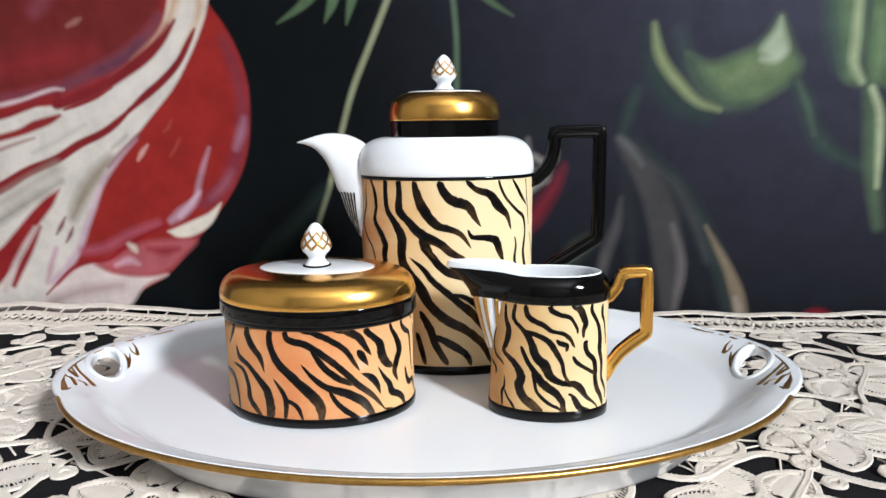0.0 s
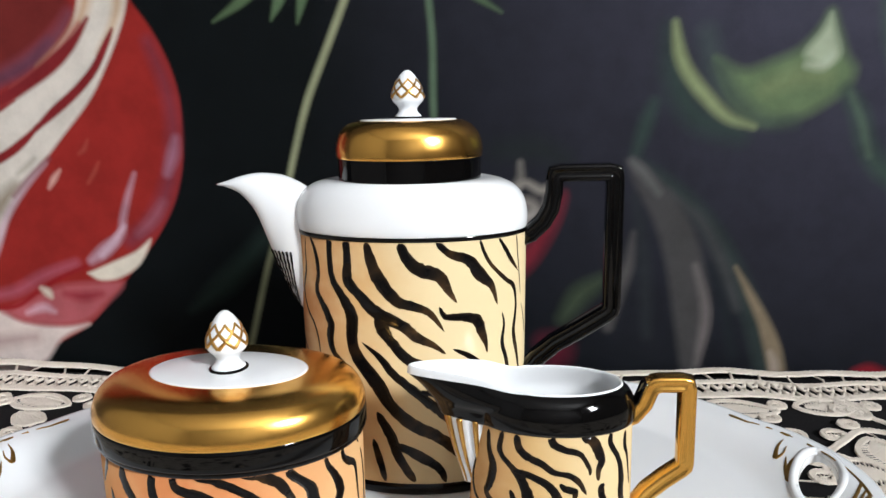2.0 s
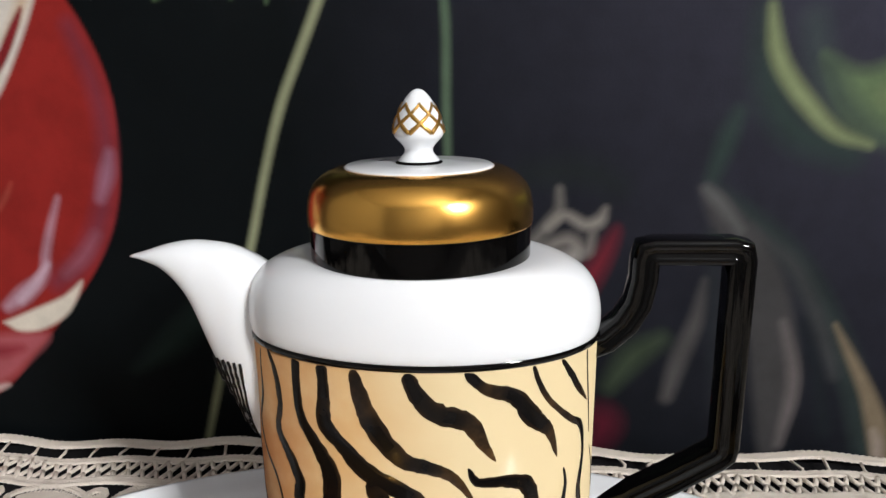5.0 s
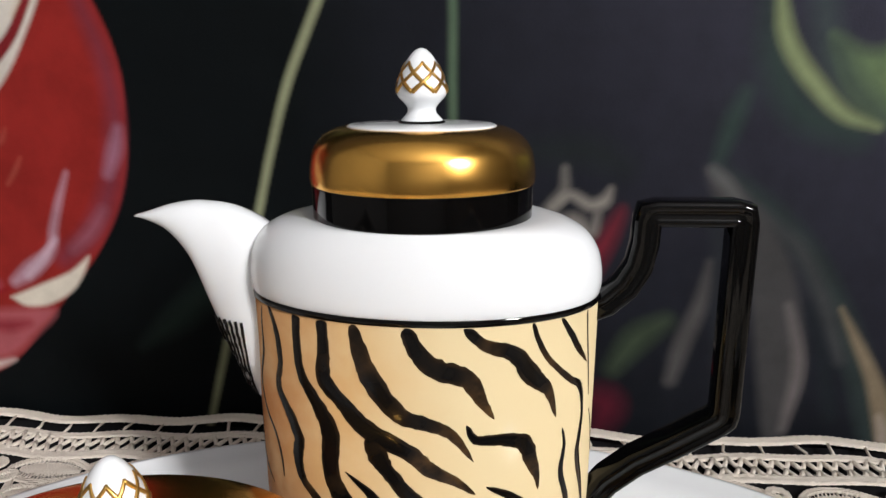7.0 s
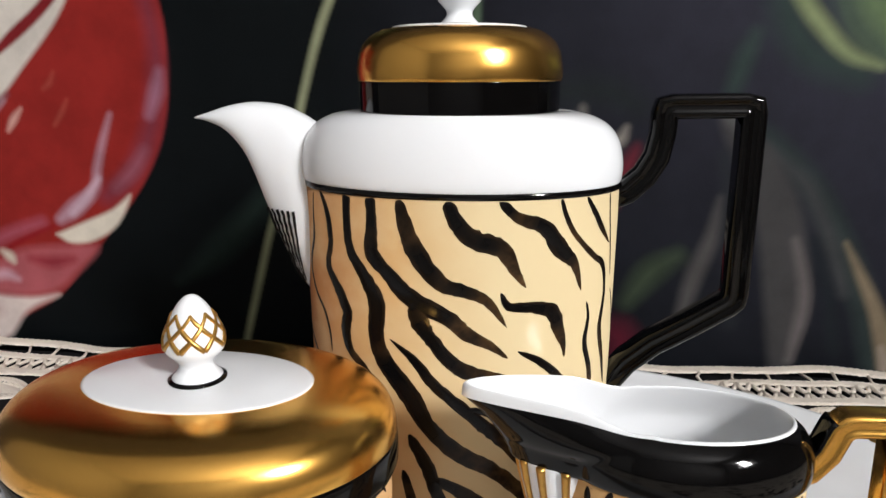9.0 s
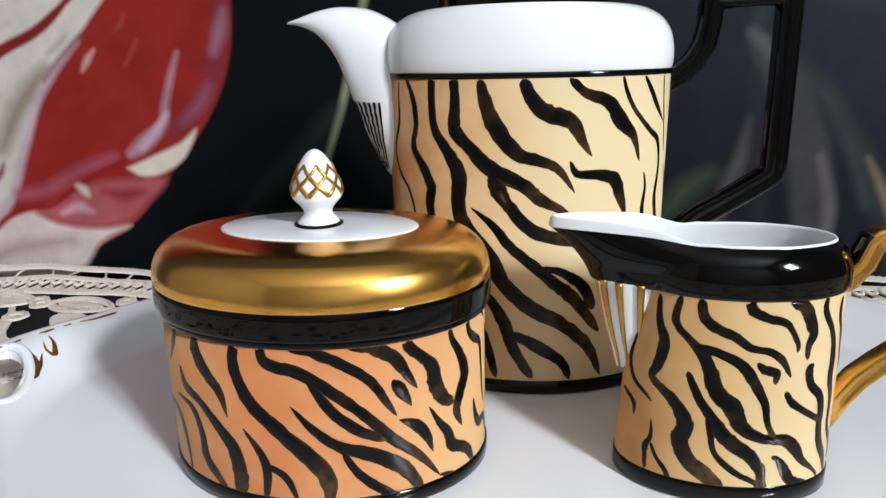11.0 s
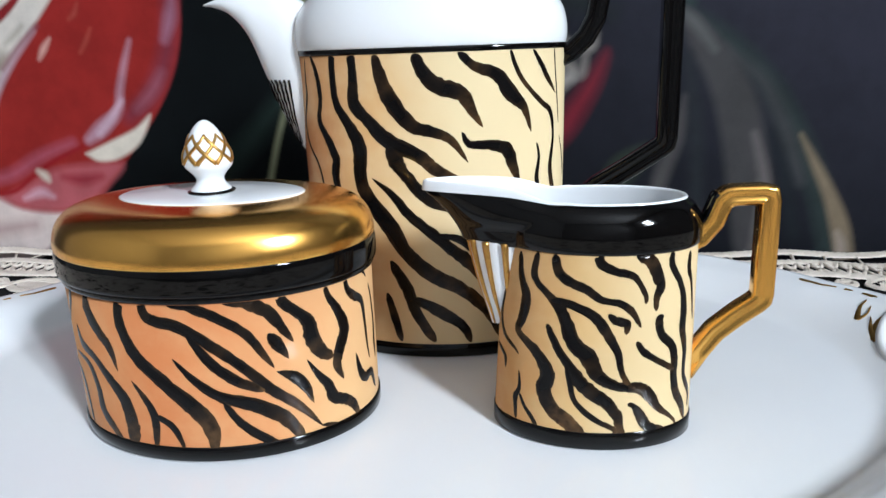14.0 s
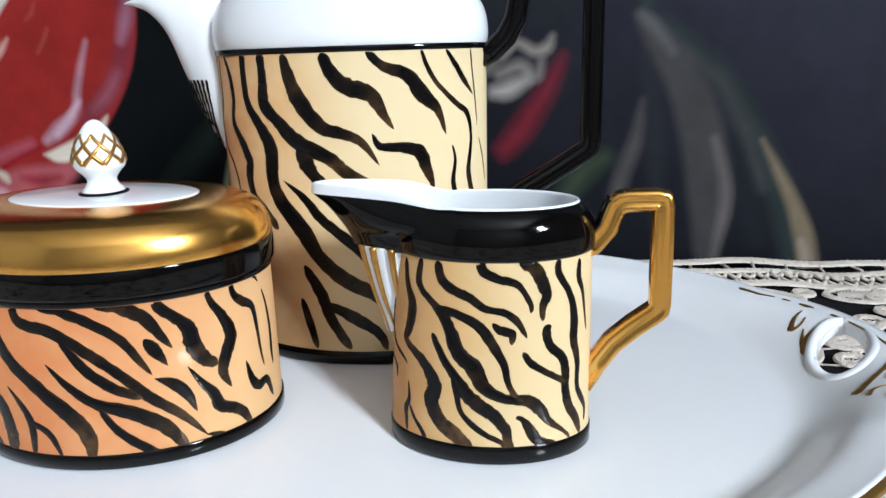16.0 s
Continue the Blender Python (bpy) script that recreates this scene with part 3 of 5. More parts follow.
def tube(path, radii, n=6, flat=1.0):
    """Verts and faces of a tube along points; flat squashes it in z."""
    verts, faces = [], []
    P = [Vector(p) for p in path]
    for i, p in enumerate(P):
        t = (P[min(i + 1, len(P) - 1)] - P[max(i - 1, 0)]).normalized()
        side = t.cross(Vector((0, 0, 1)))
        side = side.normalized() if side.length > 1e-6 else Vector((1, 0, 0))
        up = side.cross(t)
        for k in range(n):
            a = 2 * math.pi * k / n
            verts.append(p + side * (radii[i] * math.cos(a)) + up * (radii[i] * flat * math.sin(a)))
    for i in range(len(P) - 1):
        for k in range(n):
            faces.append((i * n + k, i * n + (k + 1) % n, (i + 1) * n + (k + 1) % n, (i + 1) * n + k))
    faces += [tuple(range(n))[::-1], tuple((len(P) - 1) * n + k for k in range(n))]
    return verts, faces


for side in (-1, 1):
    ring = [hole_edge(side, t, 0.0019) for t in (2 * math.pi * k / 48 for k in range(49))]
    v, f = tube([(x, y, tray_z(x, y) - 0.0014) for x, y in ring], [0.0021] * 49, 14)
    raw("hole_lip", v, f, white, tray)
# gilded edge on both long sides, between the handles
for mid in (90, 270):
    path = [tray_point(radians(mid + d), 1.002, -0.0018) for d in np.linspace(-67.4, 67.4, 121)]
    v, f = tube(path, [0.0017] * 121, 8, 0.9)
    raw("gold_rim", v, f, gold_line, tray, "gilded edge")


def flick(side, *pts):
    """A gilded brush flick on a handle: distance from the tray's middle along and across it, and width, in millimetres."""
    path = []
    for u, v, wd in spline(pts, 5):
        x, y = side * u / 1000, v / 1000
        ex, ey = tray_xy(math.atan2(y / RB, x / RA), 1.0)
        k = min(1.0, 0.972 * math.hypot(ex, ey) / math.hypot(x, y))
        path.append((Vector((x * k, y * k)), wd / 2000))
    verts, faces = [], []
    for i, (p, half) in enumerate(path):
        along = (path[min(i + 1, len(path) - 1)][0] - path[max(i - 1, 0)][0]).normalized()
        for e, lift in ((-1.0, 0.0001), (-0.5, 0.0004), (0.5, 0.0004), (1.0, 0.0001)):
            q = p + Vector((-along.y, along.x)) * (half * e * (0.4 if i == 0 else 1.0))
            verts.append((q.x, q.y, tray_z(q.x, q.y) + lift))
    for i in range(len(path) - 1):
        faces += [(4 * i + k, 4 * i + k + 1, 4 * i + k + 5, 4 * i + k + 4) for k in range(3)]
    raw("gold_flick", verts, faces, gold_line, tray)


for side in (-1, 1):
    flick(side, (179.1, -44.2, 3.36), (184.7, -35, 2.56), (191.3, -26.7, 0.96), (195.1, -21.5, 0.4))
    flick(side, (179.1, -44.2, 2.4), (177.9, -40.3, 0.4))
    flick(side, (177.7, -35.3, 2.08), (185.4, -26.9, 1.12), (192.2, -22.6, 0.4))
    flick(side, (177.7, -35.3, 1.6), (182.4, -29.1, 0.96), (186.3, -24.9, 0.4))
    flick(side, (174.5, -31.4, 1.76), (177.4, -28.3, 1.12), (181.4, -28.1, 0.4))
    flick(side, (172.4, -27.5, 3.2), (179.1, -22.2, 2.08), (187.8, -14.8, 1.44), (198.2, -1.4, 1.12), (202.9, 5.9, 0.8), (205.6, 13, 0.4))
    flick(side, (183.2, -24, 2.24), (192.9, -15.6, 1.6), (200.5, -6.3, 1.28), (205.1, 2.9, 0.96), (207.8, 10.1, 0.4))
    flick(side, (183.2, -24, 1.6), (189.9, -15.7, 0.96), (195.6, -9.5, 0.4))
    flick(side, (199.6, 12.7, 1.44), (206.3, 20, 0.96), (210.2, 22.2, 0.4))
    flick(side, (199.8, 9.7, 1.44), (205.5, 16, 0.96), (210.3, 21.2, 0.4))
    flick(side, (172.8, 7.5, 4.32), (177.4, 16.8, 3.04), (186.2, 22.1, 1.92), (197.9, 28.7, 1.28), (206, 28, 0.48))
    flick(side, (172.8, 7.5, 2.72), (174.5, 15.6, 1.6), (177.2, 21.8, 0.4))
    flick(side, (184.6, 35.1, 2.88), (192.4, 40.4, 1.76), (200.3, 42.8, 1.04), (205.5, 38, 0.4))
    flick(side, (173.1, 23.6, 2.4), (176.9, 29.7, 1.36), (180.7, 32.9, 0.4))
    flick(side, (173.1, 23.6, 1.92), (177.1, 24.7, 1.04), (180, 27.9, 0.4))
    flick(side, (179.2, 44.9, 2.72), (184.2, 46.1, 1.6), (192.2, 45.4, 0.48))
    flick(side, (179.4, 63.9, 2.24), (181.7, 57, 1.6), (186, 50.2, 0.48))

# ---------- shared forms of the service ----------
K = 128


def oval(profile, cap=(True, True)):
    """A form of oval rings: half length, half depth, height and, where given, shift along x."""
    bm = bmesh.new()
    rings = [[bm.verts.new((a * math.sin(t) + sum(off), -b * math.cos(t), z)) for t in (2 * math.pi * k / K for k in range(K))] for a, b, z, *off in profile]
    for p, q in zip(rings, rings[1:]):
        for k in range(K):
            bm.faces.new((p[k], p[(k + 1) % K], q[(k + 1) % K], q[k]))
    if cap[0]:
        bm.faces.new(rings[0][::-1])
    if cap[1]:
        bm.faces.new(rings[-1])
    bmesh.ops.recalc_face_normals(bm, faces=bm.faces)
    return bm


def soften(profile, steps=5):
    return [tuple(p) for p in spline(profile, steps)]


class Ware:
    """A striped vessel: its empty, its tan body and the body's half sizes at a height."""

    def __init__(self, name, label, category, at, turn, foot, top, height, shift=0.0):
        self.empty = tagged(new(name), label, category)
        self.empty.matrix_world = pose(*at, 0, 0, turn)
        self.foot, self.top, self.height = foot, top, height
        self.body, self.shift = None, shift

    def half(self, h):
        t = h / self.height
        return tuple(a + (b - a) * t for a, b in zip(self.foot, self.top))

    def on(self, angle, h, lift=0.0):
        """A place on the body: angle round from the front (right is plus), height, distance outwards."""
        a, b = self.half(h)
        s, c = math.sin(radians(angle)), math.cos(radians(angle))
        n = Vector((s / a, -c / b, 0)).normalized()
        return Vector((a * s + self.shift * h / self.height, -b * c, h)) + n * lift


def stripe(ware, *pts):
    """One painted stripe: degrees round the body, height and width in millimetres, with ragged edges and ends where the paint runs thin."""
    path = [p for p in spline(pts, 8)]
    n = len(path)
    lo, hi = 0.0032, ware.height - 0.0002
    centre = [ware.on(p[0], min(hi, max(lo, p[1] / 1000))) for p in path]
    seed = pts[0][0] + pts[0][1] * 0.37
    verts, faces, wash = [], [], []
    for i, p in enumerate(path):
        t = (centre[min(i + 1, n - 1)] - centre[max(i - 1, 0)]).normalized()
        a, b = ware.half(p[1] / 1000)
        s, c = math.sin(radians(p[0])), math.cos(radians(p[0]))
        normal = Vector((s / a, -c / b, 0)).normalized()
        side = t.cross(normal).normalized()
        taper = (0.3, 0.75)[min(i, n - 1 - i)] if min(i, n - 1 - i) < 2 else 1.0
        w = max(0.2, p[2]) * 0.0005 * taper
        thin = 0.65 * max(0.0, i / n - 0.68) / 0.32 + 0.5 * max(0.0, noise.noise(Vector((i * 0.10, seed, 3.0))) - 0.12)
        for e, lift in ((-1.0, 0.00006), (-0.55, 0.00016), (0.55, 0.00016), (1.0, 0.00006)):
            rag = 1 + (0.17 * noise.noise(Vector((i * 0.55, seed, e * 9))) + 0.10 * noise.noise(Vector((i * 1.7, seed, e * 9))) if abs(e) == 1 else 0)
            q = centre[i] + side * (w * e * rag)
            ang = math.degrees(math.atan2((q.x - ware.shift * q.z / ware.height) / a, -q.y / b))
            verts.append(ware.on(ang, min(hi, max(lo, q.z)), lift))
            wash.append(min(1.0, thin + (0.2 if abs(e) == 1 else 0.0)))
    for i in range(n - 1):
        for k in range(3):
            faces.append((4 * i + k, 4 * i + k + 1, 4 * i + k + 5, 4 * i + k + 4))
    me = raw("stripe", verts, faces, ink, ware.body).data
    me.color_attributes.new("wash", "FLOAT_COLOR", "POINT").data.foreach_set("color", [v for f in wash for v in (f, f, f, 1.0)])


def finial(parent, z, s, lattice, slim=1.0):
    """The cone-shaped knob of a lid with its gilded lattice."""
    black_ring = part("base_ring", lathe([(0.0058 * s, z - 0.0005), (0.0066 * s, z), (0.0066 * s, z + 0.0004), (0.0056 * s, z + 0.0008)], 1, 48), black, parent)
    prof = [(0.0059, 0.0006), (0.0056, 0.0012), (0.0043, 0.0026), (0.0040, 0.0040), (0.0050, 0.0055), (0.0066, 0.0072), (0.0070, 0.0088), (0.0065, 0.0114), (0.0051, 0.0150), (0.0033, 0.0180), (0.0016, 0.0197), (0.0003, 0.0202)]
    prof = soften(prof, 3)
    knob = part("knob", lathe([(r * s * slim, z + h * s) for r, h in prof], 1, 48), white, parent)

    def radius(h):
        for (r0, h0), (r1, h1) in zip(prof, prof[1:]):
            if h0 <= h <= h1:
                return r0 + (r1 - r0) * (h - h0) / max(h1 - h0, 1e-9)
        return 0.001
    v, f = [], []
    for k in range(lattice):
        for way in (-1, 1):
            path, wide = [], []
            for j in range(15):
                t = j / 14
                h = 0.0086 + 0.0078 * t
                ang = 2 * math.pi * (k / lattice) + way * t * 2 * math.pi / lattice * 1.55
                path.append(Vector((math.cos(ang) * (radius(h) - 0.00018) * s * slim, math.sin(ang) * (radius(h) - 0.00018) * s * slim, z + h * s)))
                wide.append(0.00068 * s * (1.1 - 0.4 * t))
            a, b = tube(path, wide, 5)
            f += [tuple(i + len(v) for i in q) for q in b]
            v += a
    raw("gold_lattice", v, f, gold_line, knob, "gilded lattice lines")


def flat_loft(stations, n=24):
    """A spout: stations of x, low z, high z, half width; egg-shaped sections."""
    bm = bmesh.new()
    rows = []
    for x, lo, hi, w in stations:
        rows.append([bm.verts.new((x, w * math.copysign(abs(math.cos(t)) ** 0.85, math.cos(t)), (lo + hi) / 2 + (hi - lo) / 2 * math.sin(t))) for t in (2 * math.pi * k / n for k in range(n))])
    for a, b in zip(rows, rows[1:]):
        for k in range(n):
            bm.faces.new((a[k], a[(k + 1) % n], b[(k + 1) % n], b[k]))
    bm.faces.new(rows[0][::-1]), bm.faces.new(rows[-1])
    bmesh.ops.recalc_face_normals(bm, faces=bm.faces)
    return bm


def ridged(half_w, half_h, r, dip):
    """A rounded section whose two flat sides are hollowed between raised edges."""
    out = rounded(half_w, half_h, r, 4)
    hollow = [(half_w - dip * k, (half_h - r) * v) for v, k in ((-0.75, 0.35), (-0.4, 0.9), (0.0, 1.0), (0.4, 0.9), (0.75, 0.35))]
    return out[:10] + [(-u, -v) for u, v in hollow] + out[10:] + hollow


def eased(path, r):
    """Rounds the sharp corners of a path."""
    out = [path[0]]
    for a, p, b in zip(path, path[1:], path[2:]):
        u, v = (Vector(a) - Vector(p)).normalized(), (Vector(b) - Vector(p)).normalized()
        if u.dot(v) > -0.75:
            P = Vector(p)
            out += [tuple(P + u * r), tuple(P + (u + v) * r * 0.2), tuple(P + v * r)]
        else:
            out.append(p)
    return out + [path[-1]]


# ---------- the coffee pot ----------
pot = Ware("coffee_pot", "tall porcelain coffee pot with tiger stripes and gold lid", "coffee pot", (0.0003, 0.3925, LEVEL), -3, (0.0500, 0.0343), (0.0509, 0.0331), 0.1105)
pot.body = part("body", oval([(0.0473, 0.0317, 0.0002), (0.0497, 0.0341, 0.0008), (0.0500, 0.0343, 0.003), (0.0509, 0.0331, 0.1108)]), tan_pot, pot.empty, "cream body with black tiger stripes")
part("base_band", oval([(0.0495, 0.0339, 0.0001), (0.0503, 0.0347, 0.0007), (0.0504, 0.0348, 0.0050), (0.0498, 0.0342, 0.0055)]), black, pot.empty, "black foot band")
part("shoulder_line", oval([(0.0507, 0.0329, 0.1103), (0.0512, 0.0334, 0.1106), (0.0512, 0.0334, 0.1123), (0.0507, 0.0329, 0.1126)]), black, pot.empty, "thin black line")
part("shoulder", oval(soften([(0.0504, 0.0326, 0.1118), (0.0512, 0.0335, 0.1128), (0.0516, 0.0339, 0.1162), (0.0512, 0.0336, 0.1208), (0.0498, 0.0329, 0.1254), (0.0467, 0.0319, 0.1295), (0.0420, 0.0310, 0.1322), (0.0372, 0.0306, 0.1334), (0.0325, 0.0302, 0.1337), (0.0290, 0.0280, 0.1335)], 4)), white, pot.empty, "white porcelain shoulder")
lid = part("lid", oval(soften([(0.0317, 0.0301, 0.1428), (0.0319, 0.0303, 0.1442), (0.0318, 0.0302, 0.1475), (0.0307, 0.0291, 0.1522), (0.0281, 0.0267, 0.1556), (0.0244, 0.0236, 0.1577), (0.0208, 0.0206, 0.1584)], 4)), gold, pot.empty, "domed gold lid")
part("lid_band", oval([(0.0306, 0.0290, 0.1325), (0.0311, 0.0295, 0.1327), (0.0313, 0.0297, 0.1331), (0.0313, 0.0297, 0.1334), (0.0314, 0.0298, 0.1424), (0.0314, 0.0298, 0.1428), (0.0308, 0.0292, 0.1433)]), black, lid, "black lid band")
part("lid_disc", oval([(0.0209, 0.0207, 0.1579), (0.0210, 0.0208, 0.1585), (0.0204, 0.0202, 0.1589), (0.0100, 0.0098, 0.1592)]), white, lid, "white lid centre")
finial(lid, 0.1592, 1.0, 7)
SPOUT = soften([(-0.040, 0.062, 0.1235, 0.0135), (-0.0475, 0.070, 0.1300, 0.0130), (-0.0535, 0.0770, 0.1334, 0.0118), (-0.0585, 0.0870, 0.1352, 0.0102), (-0.0640, 0.1010, 0.1359, 0.0086), (-0.0700, 0.1170, 0.1360, 0.0070), (-0.0770, 0.1260, 0.1348, 0.0054), (-0.0840, 0.1295, 0.1326, 0.0034), (-0.0888, 0.1304, 0.1312, 0.0012)], 4)
spout = part("spout", flat_loft(SPOUT), white, pot.empty, "curved white spout with black fluting")


def spout_side(x, h):
    """Half width of the spout at the distance x and the height h."""
    s = min(SPOUT, key=lambda q: abs(q[0] - x))
    sn = max(-1.0, min(1.0, (h - (s[1] + s[2]) / 2) / ((s[2] - s[1]) / 2)))
    return s[3] * math.sqrt(max(0.0, 1 - sn * sn)) ** 0.85


for face in (-1, 1):
    for k in range(7):
        path, wide = [], []
        for j in range(15):
            h = 0.0770 + 0.0250 * j / 14
            lead = max((s[0] for s in SPOUT if s[1] >= h), default=-0.06) + 0.0004
            x = lead + (-0.0500 - lead) * k / 7
            path.append(Vector((x, face * (spout_side(x, h) + 0.0001), h)))
            wide.append(0.00012 + 0.00042 * (j / 14) ** 0.7)
        v, f = tube(path, wide, 5)
        raw("flute_line", v, f, ink, spout)
HANDLE = [(0.0465, 0.1062), (0.0530, 0.1090), (0.0582, 0.1140), (0.0615, 0.1200), (0.0628, 0.1270), (0.0630, 0.1352), (0.0884, 0.1356), (0.0884, 0.0748), (0.0745, 0.0655), (0.0640, 0.0590), (0.0560, 0.0520), (0.0480, 0.0410)]
handle = part("handle", sweep(eased(HANDLE, 0.0026), ridged(0.0050, 0.0037, 0.0018, 0.0007)), black, pot.empty, "angular black handle", False)
handle.data.polygons.foreach_set("use_smooth", [True] * len(handle.data.polygons))
stripe(pot, (-36.4, 112, 2.98), (-36.8, 103.7, 2.98), (-35.5, 94, 3.25), (-28.7, 85.6, 4.57), (-24.5, 78.3, 5.89), (-25, 68.2, 5.4), (-22, 60.7, 5.95), (-12.8, 50.7, 6.76), (-5.5, 40.4, 5.44), (4.7, 32.6, 5.76), (16.6, 27, 5), (28.1, 18.1, 4.26), (34.6, 6.4, 1.46))
stripe(pot, (-26.2, 111.8, 3.46), (-25.7, 102.5, 3.72), (-26, 94.1, 5.07), (-20.6, 88.8, 4.51), (-11.1, 81, 5.8), (1.4, 75.6, 4.74), (6.9, 71.3, 4.49), (15.4, 67.4, 2.66), (21.3, 63.5, 1.07))
stripe(pot, (-11.2, 79.8, 4.75), (-8.3, 73.7, 5.81), (-5.5, 70, 4.5), (0.1, 63.8, 4.51), (7.1, 59.4, 4.8), (21.6, 55.9, 3.51), (31.3, 52.8, 1.37))
stripe(pot, (-15.8, 111.3, 2.36), (-13.1, 102.3, 4.98), (-9.7, 95.3, 5.76), (-1.5, 86.4, 4.97), (6.7, 84, 3.93), (14.3, 80.8, 2.9), (20.7, 73.1, 0.66))
stripe(pot, (0.3, 111, 3.64), (4.3, 103.2, 4.94), (10.4, 99.1, 5.74), (18.6, 96.6, 5.25), (23.1, 90.1, 3.17), (27.1, 85, 0.8))
stripe(pot, (17.4, 110.6, 2.62), (23.9, 105.6, 3.16), (33.1, 102.6, 4.54), (40.5, 95.4, 5.15), (46.9, 90.4, 3.02), (50.7, 82.3, 0.83))
stripe(pot, (18.4, 83.7, 1.05), (21.4, 79.4, 2.65), (29.8, 78.9, 3.48), (37.5, 76.9, 4.61), (40.7, 71.2, 3.83), (43.1, 66, 1.93), (43.8, 62.1, 0.69))
stripe(pot, (-19.5, 67.8, 0.67), (-11.3, 62.4, 2.67), (-4.1, 54.9, 3.75), (4.5, 48.5, 4.04), (13.2, 41.9, 4.35), (20.9, 36.3, 4.68), (33, 23.2, 2.84))
stripe(pot, (7.4, 47.2, 1.62), (16.1, 45.7, 2.98), (25.4, 40, 4.13), (29.9, 31.7, 3.64))
stripe(pot, (-12.9, 37.4, 3.29), (-6.2, 26.9, 4.71), (-2.4, 17.3, 4.2), (5.1, 6.5, 3.7))
stripe(pot, (-4, 23.5, 2.78), (6.4, 18.9, 4.75), (17.1, 12.4, 3.68), (20.5, 5.9, 2.01))
stripe(pot, (-15.4, 24.9, 2.51), (-12.3, 15.3, 3.39), (-9.7, 6.1, 2.29))
stripe(pot, (24.9, 65.4, 1.26), (34.7, 60.9, 2.56), (45.3, 53, 2.65))
stripe(pot, (-58.3, 109.5, 0.59), (-59.5, 104, 0.84), (-59.9, 95.5, 1.57), (-65.1, 86, 1.36), (-61.4, 78.4, 1.24), (-53.5, 72.3, 1.35), (-49.7, 66, 1.1), (-48.4, 59.2, 0.62))
stripe(pot, (-52.5, 111, 1.28), (-47.8, 104.2, 2.32), (-46.2, 95.6, 2.44), (-48.2, 87.5, 2.72), (-42.5, 80.5, 3.64), (-38.2, 73.9, 4.23), (-39.3, 67.5, 3.93), (-37.1, 61.6, 2.99), (-30, 56, 2.98), (-24.5, 50, 2.98))
stripe(pot, (-76.3, 79.4, 0.51), (-76.3, 66.1, 0.91), (-66.2, 58.3, 1.16), (-57.4, 54.4, 0.51))
stripe(pot, (39.5, 110.9, 1.19), (42.2, 105.1, 1.53), (47, 99.2, 1.66), (57, 92.4, 1.95), (64.5, 88.5, 2.11), (67.1, 79.6, 1.43), (64.8, 68.3, 2.41), (68.7, 57.9, 2.11), (72.2, 48.3, 0.89))
stripe(pot, (51.6, 110.5, 1.22), (57.2, 105, 2.03), (62.5, 99.9, 2.07), (69, 95, 0.59))
stripe(pot, (54.3, 78.3, 0.81), (55.8, 73, 1.29), (54.4, 65.2, 2.01), (57.8, 57.1, 2.18), (59.3, 50.7, 2.09))
stripe(pot, (67.4, 110.4, 0.81), (68.5, 103.8, 0.7), (70.7, 94.7, 0.71), (73, 84.1, 0.36))
stripe(pot, (74.4, 79.6, 0.36), (79.3, 72.4, 0.62), (82.9, 63.8, 0.38))


# ---------- the sugar bowl ----------
bowl = Ware("sugar_bowl", "oval orange tiger-striped porcelain sugar bowl with gold lid", "sugar bowl", (-0.0603, 0.3225, LEVEL), -3, (0.0482, 0.0374), (0.0483, 0.0374), 0.0480)
bowl.body = part("body", oval([(0.0460, 0.0352, 0.0002), (0.0479, 0.0371, 0.0006), (0.0482, 0.0374, 0.003), (0.0483, 0.0374, 0.0484)]), tan_bowl, bowl.empty, "orange body with black tiger stripes")
part("base_band", oval([(0.0478, 0.0370, 0.0001), (0.0487, 0.0379, 0.0007), (0.0487, 0.0379, 0.0044), (0.0480, 0.0372, 0.0050)]), black, bowl.empty, "black foot band")
part("rim_band", oval(soften([(0.0474, 0.0364, 0.0478), (0.0486, 0.0377, 0.0480), (0.0491, 0.0382, 0.0486), (0.0492, 0.0383, 0.0494), (0.0490, 0.0381, 0.0502)], 3)), black, bowl.empty, "black rim")
lid = part("lid", oval(soften([(0.0496, 0.0386, 0.0574), (0.0499, 0.0389, 0.0584), (0.0496, 0.0386, 0.0614), (0.0481, 0.0371, 0.0652), (0.0450, 0.0340, 0.0682), (0.0405, 0.0295, 0.0699), (0.0350, 0.0239, 0.0706), (0.0291, 0.0180, 0.0709)], 4)), gold, bowl.empty, "domed gold lid")
part("lid_band", oval(soften([(0.0488, 0.0378, 0.0498), (0.0497, 0.0387, 0.0501), (0.0501, 0.0391, 0.0512), (0.0501, 0.0391, 0.0558), (0.0497, 0.0387, 0.0576), (0.0490, 0.0380, 0.0580)], 3)), black, lid, "black lid edge")
part("lid_disc", oval([(0.0293, 0.0182, 0.0703), (0.0295, 0.0184, 0.0710), (0.0287, 0.0176, 0.0713), (0.0120, 0.0090, 0.0715)]), white, lid, "white lid centre")
finial(lid, 0.0715, 1.08, 8, 0.97)
stripe(bowl, (-14.9, 49.4, 2.67), (-16, 42, 3.45), (-11.8, 32.8, 4.22), (-3.8, 26.1, 4.46), (5.2, 19, 4.98), (12.1, 11.3, 5.04), (12.4, 3.2, 2.06))
stripe(bowl, (-14.9, 24.4, 0.76), (-9.9, 18.6, 2.3), (-7.5, 13.1, 2.83), (-8.7, 3.2, 1.58))
stripe(bowl, (-7.4, 14.4, 1.79), (-1.1, 11.1, 2.3), (2.4, 3.8, 1.04))
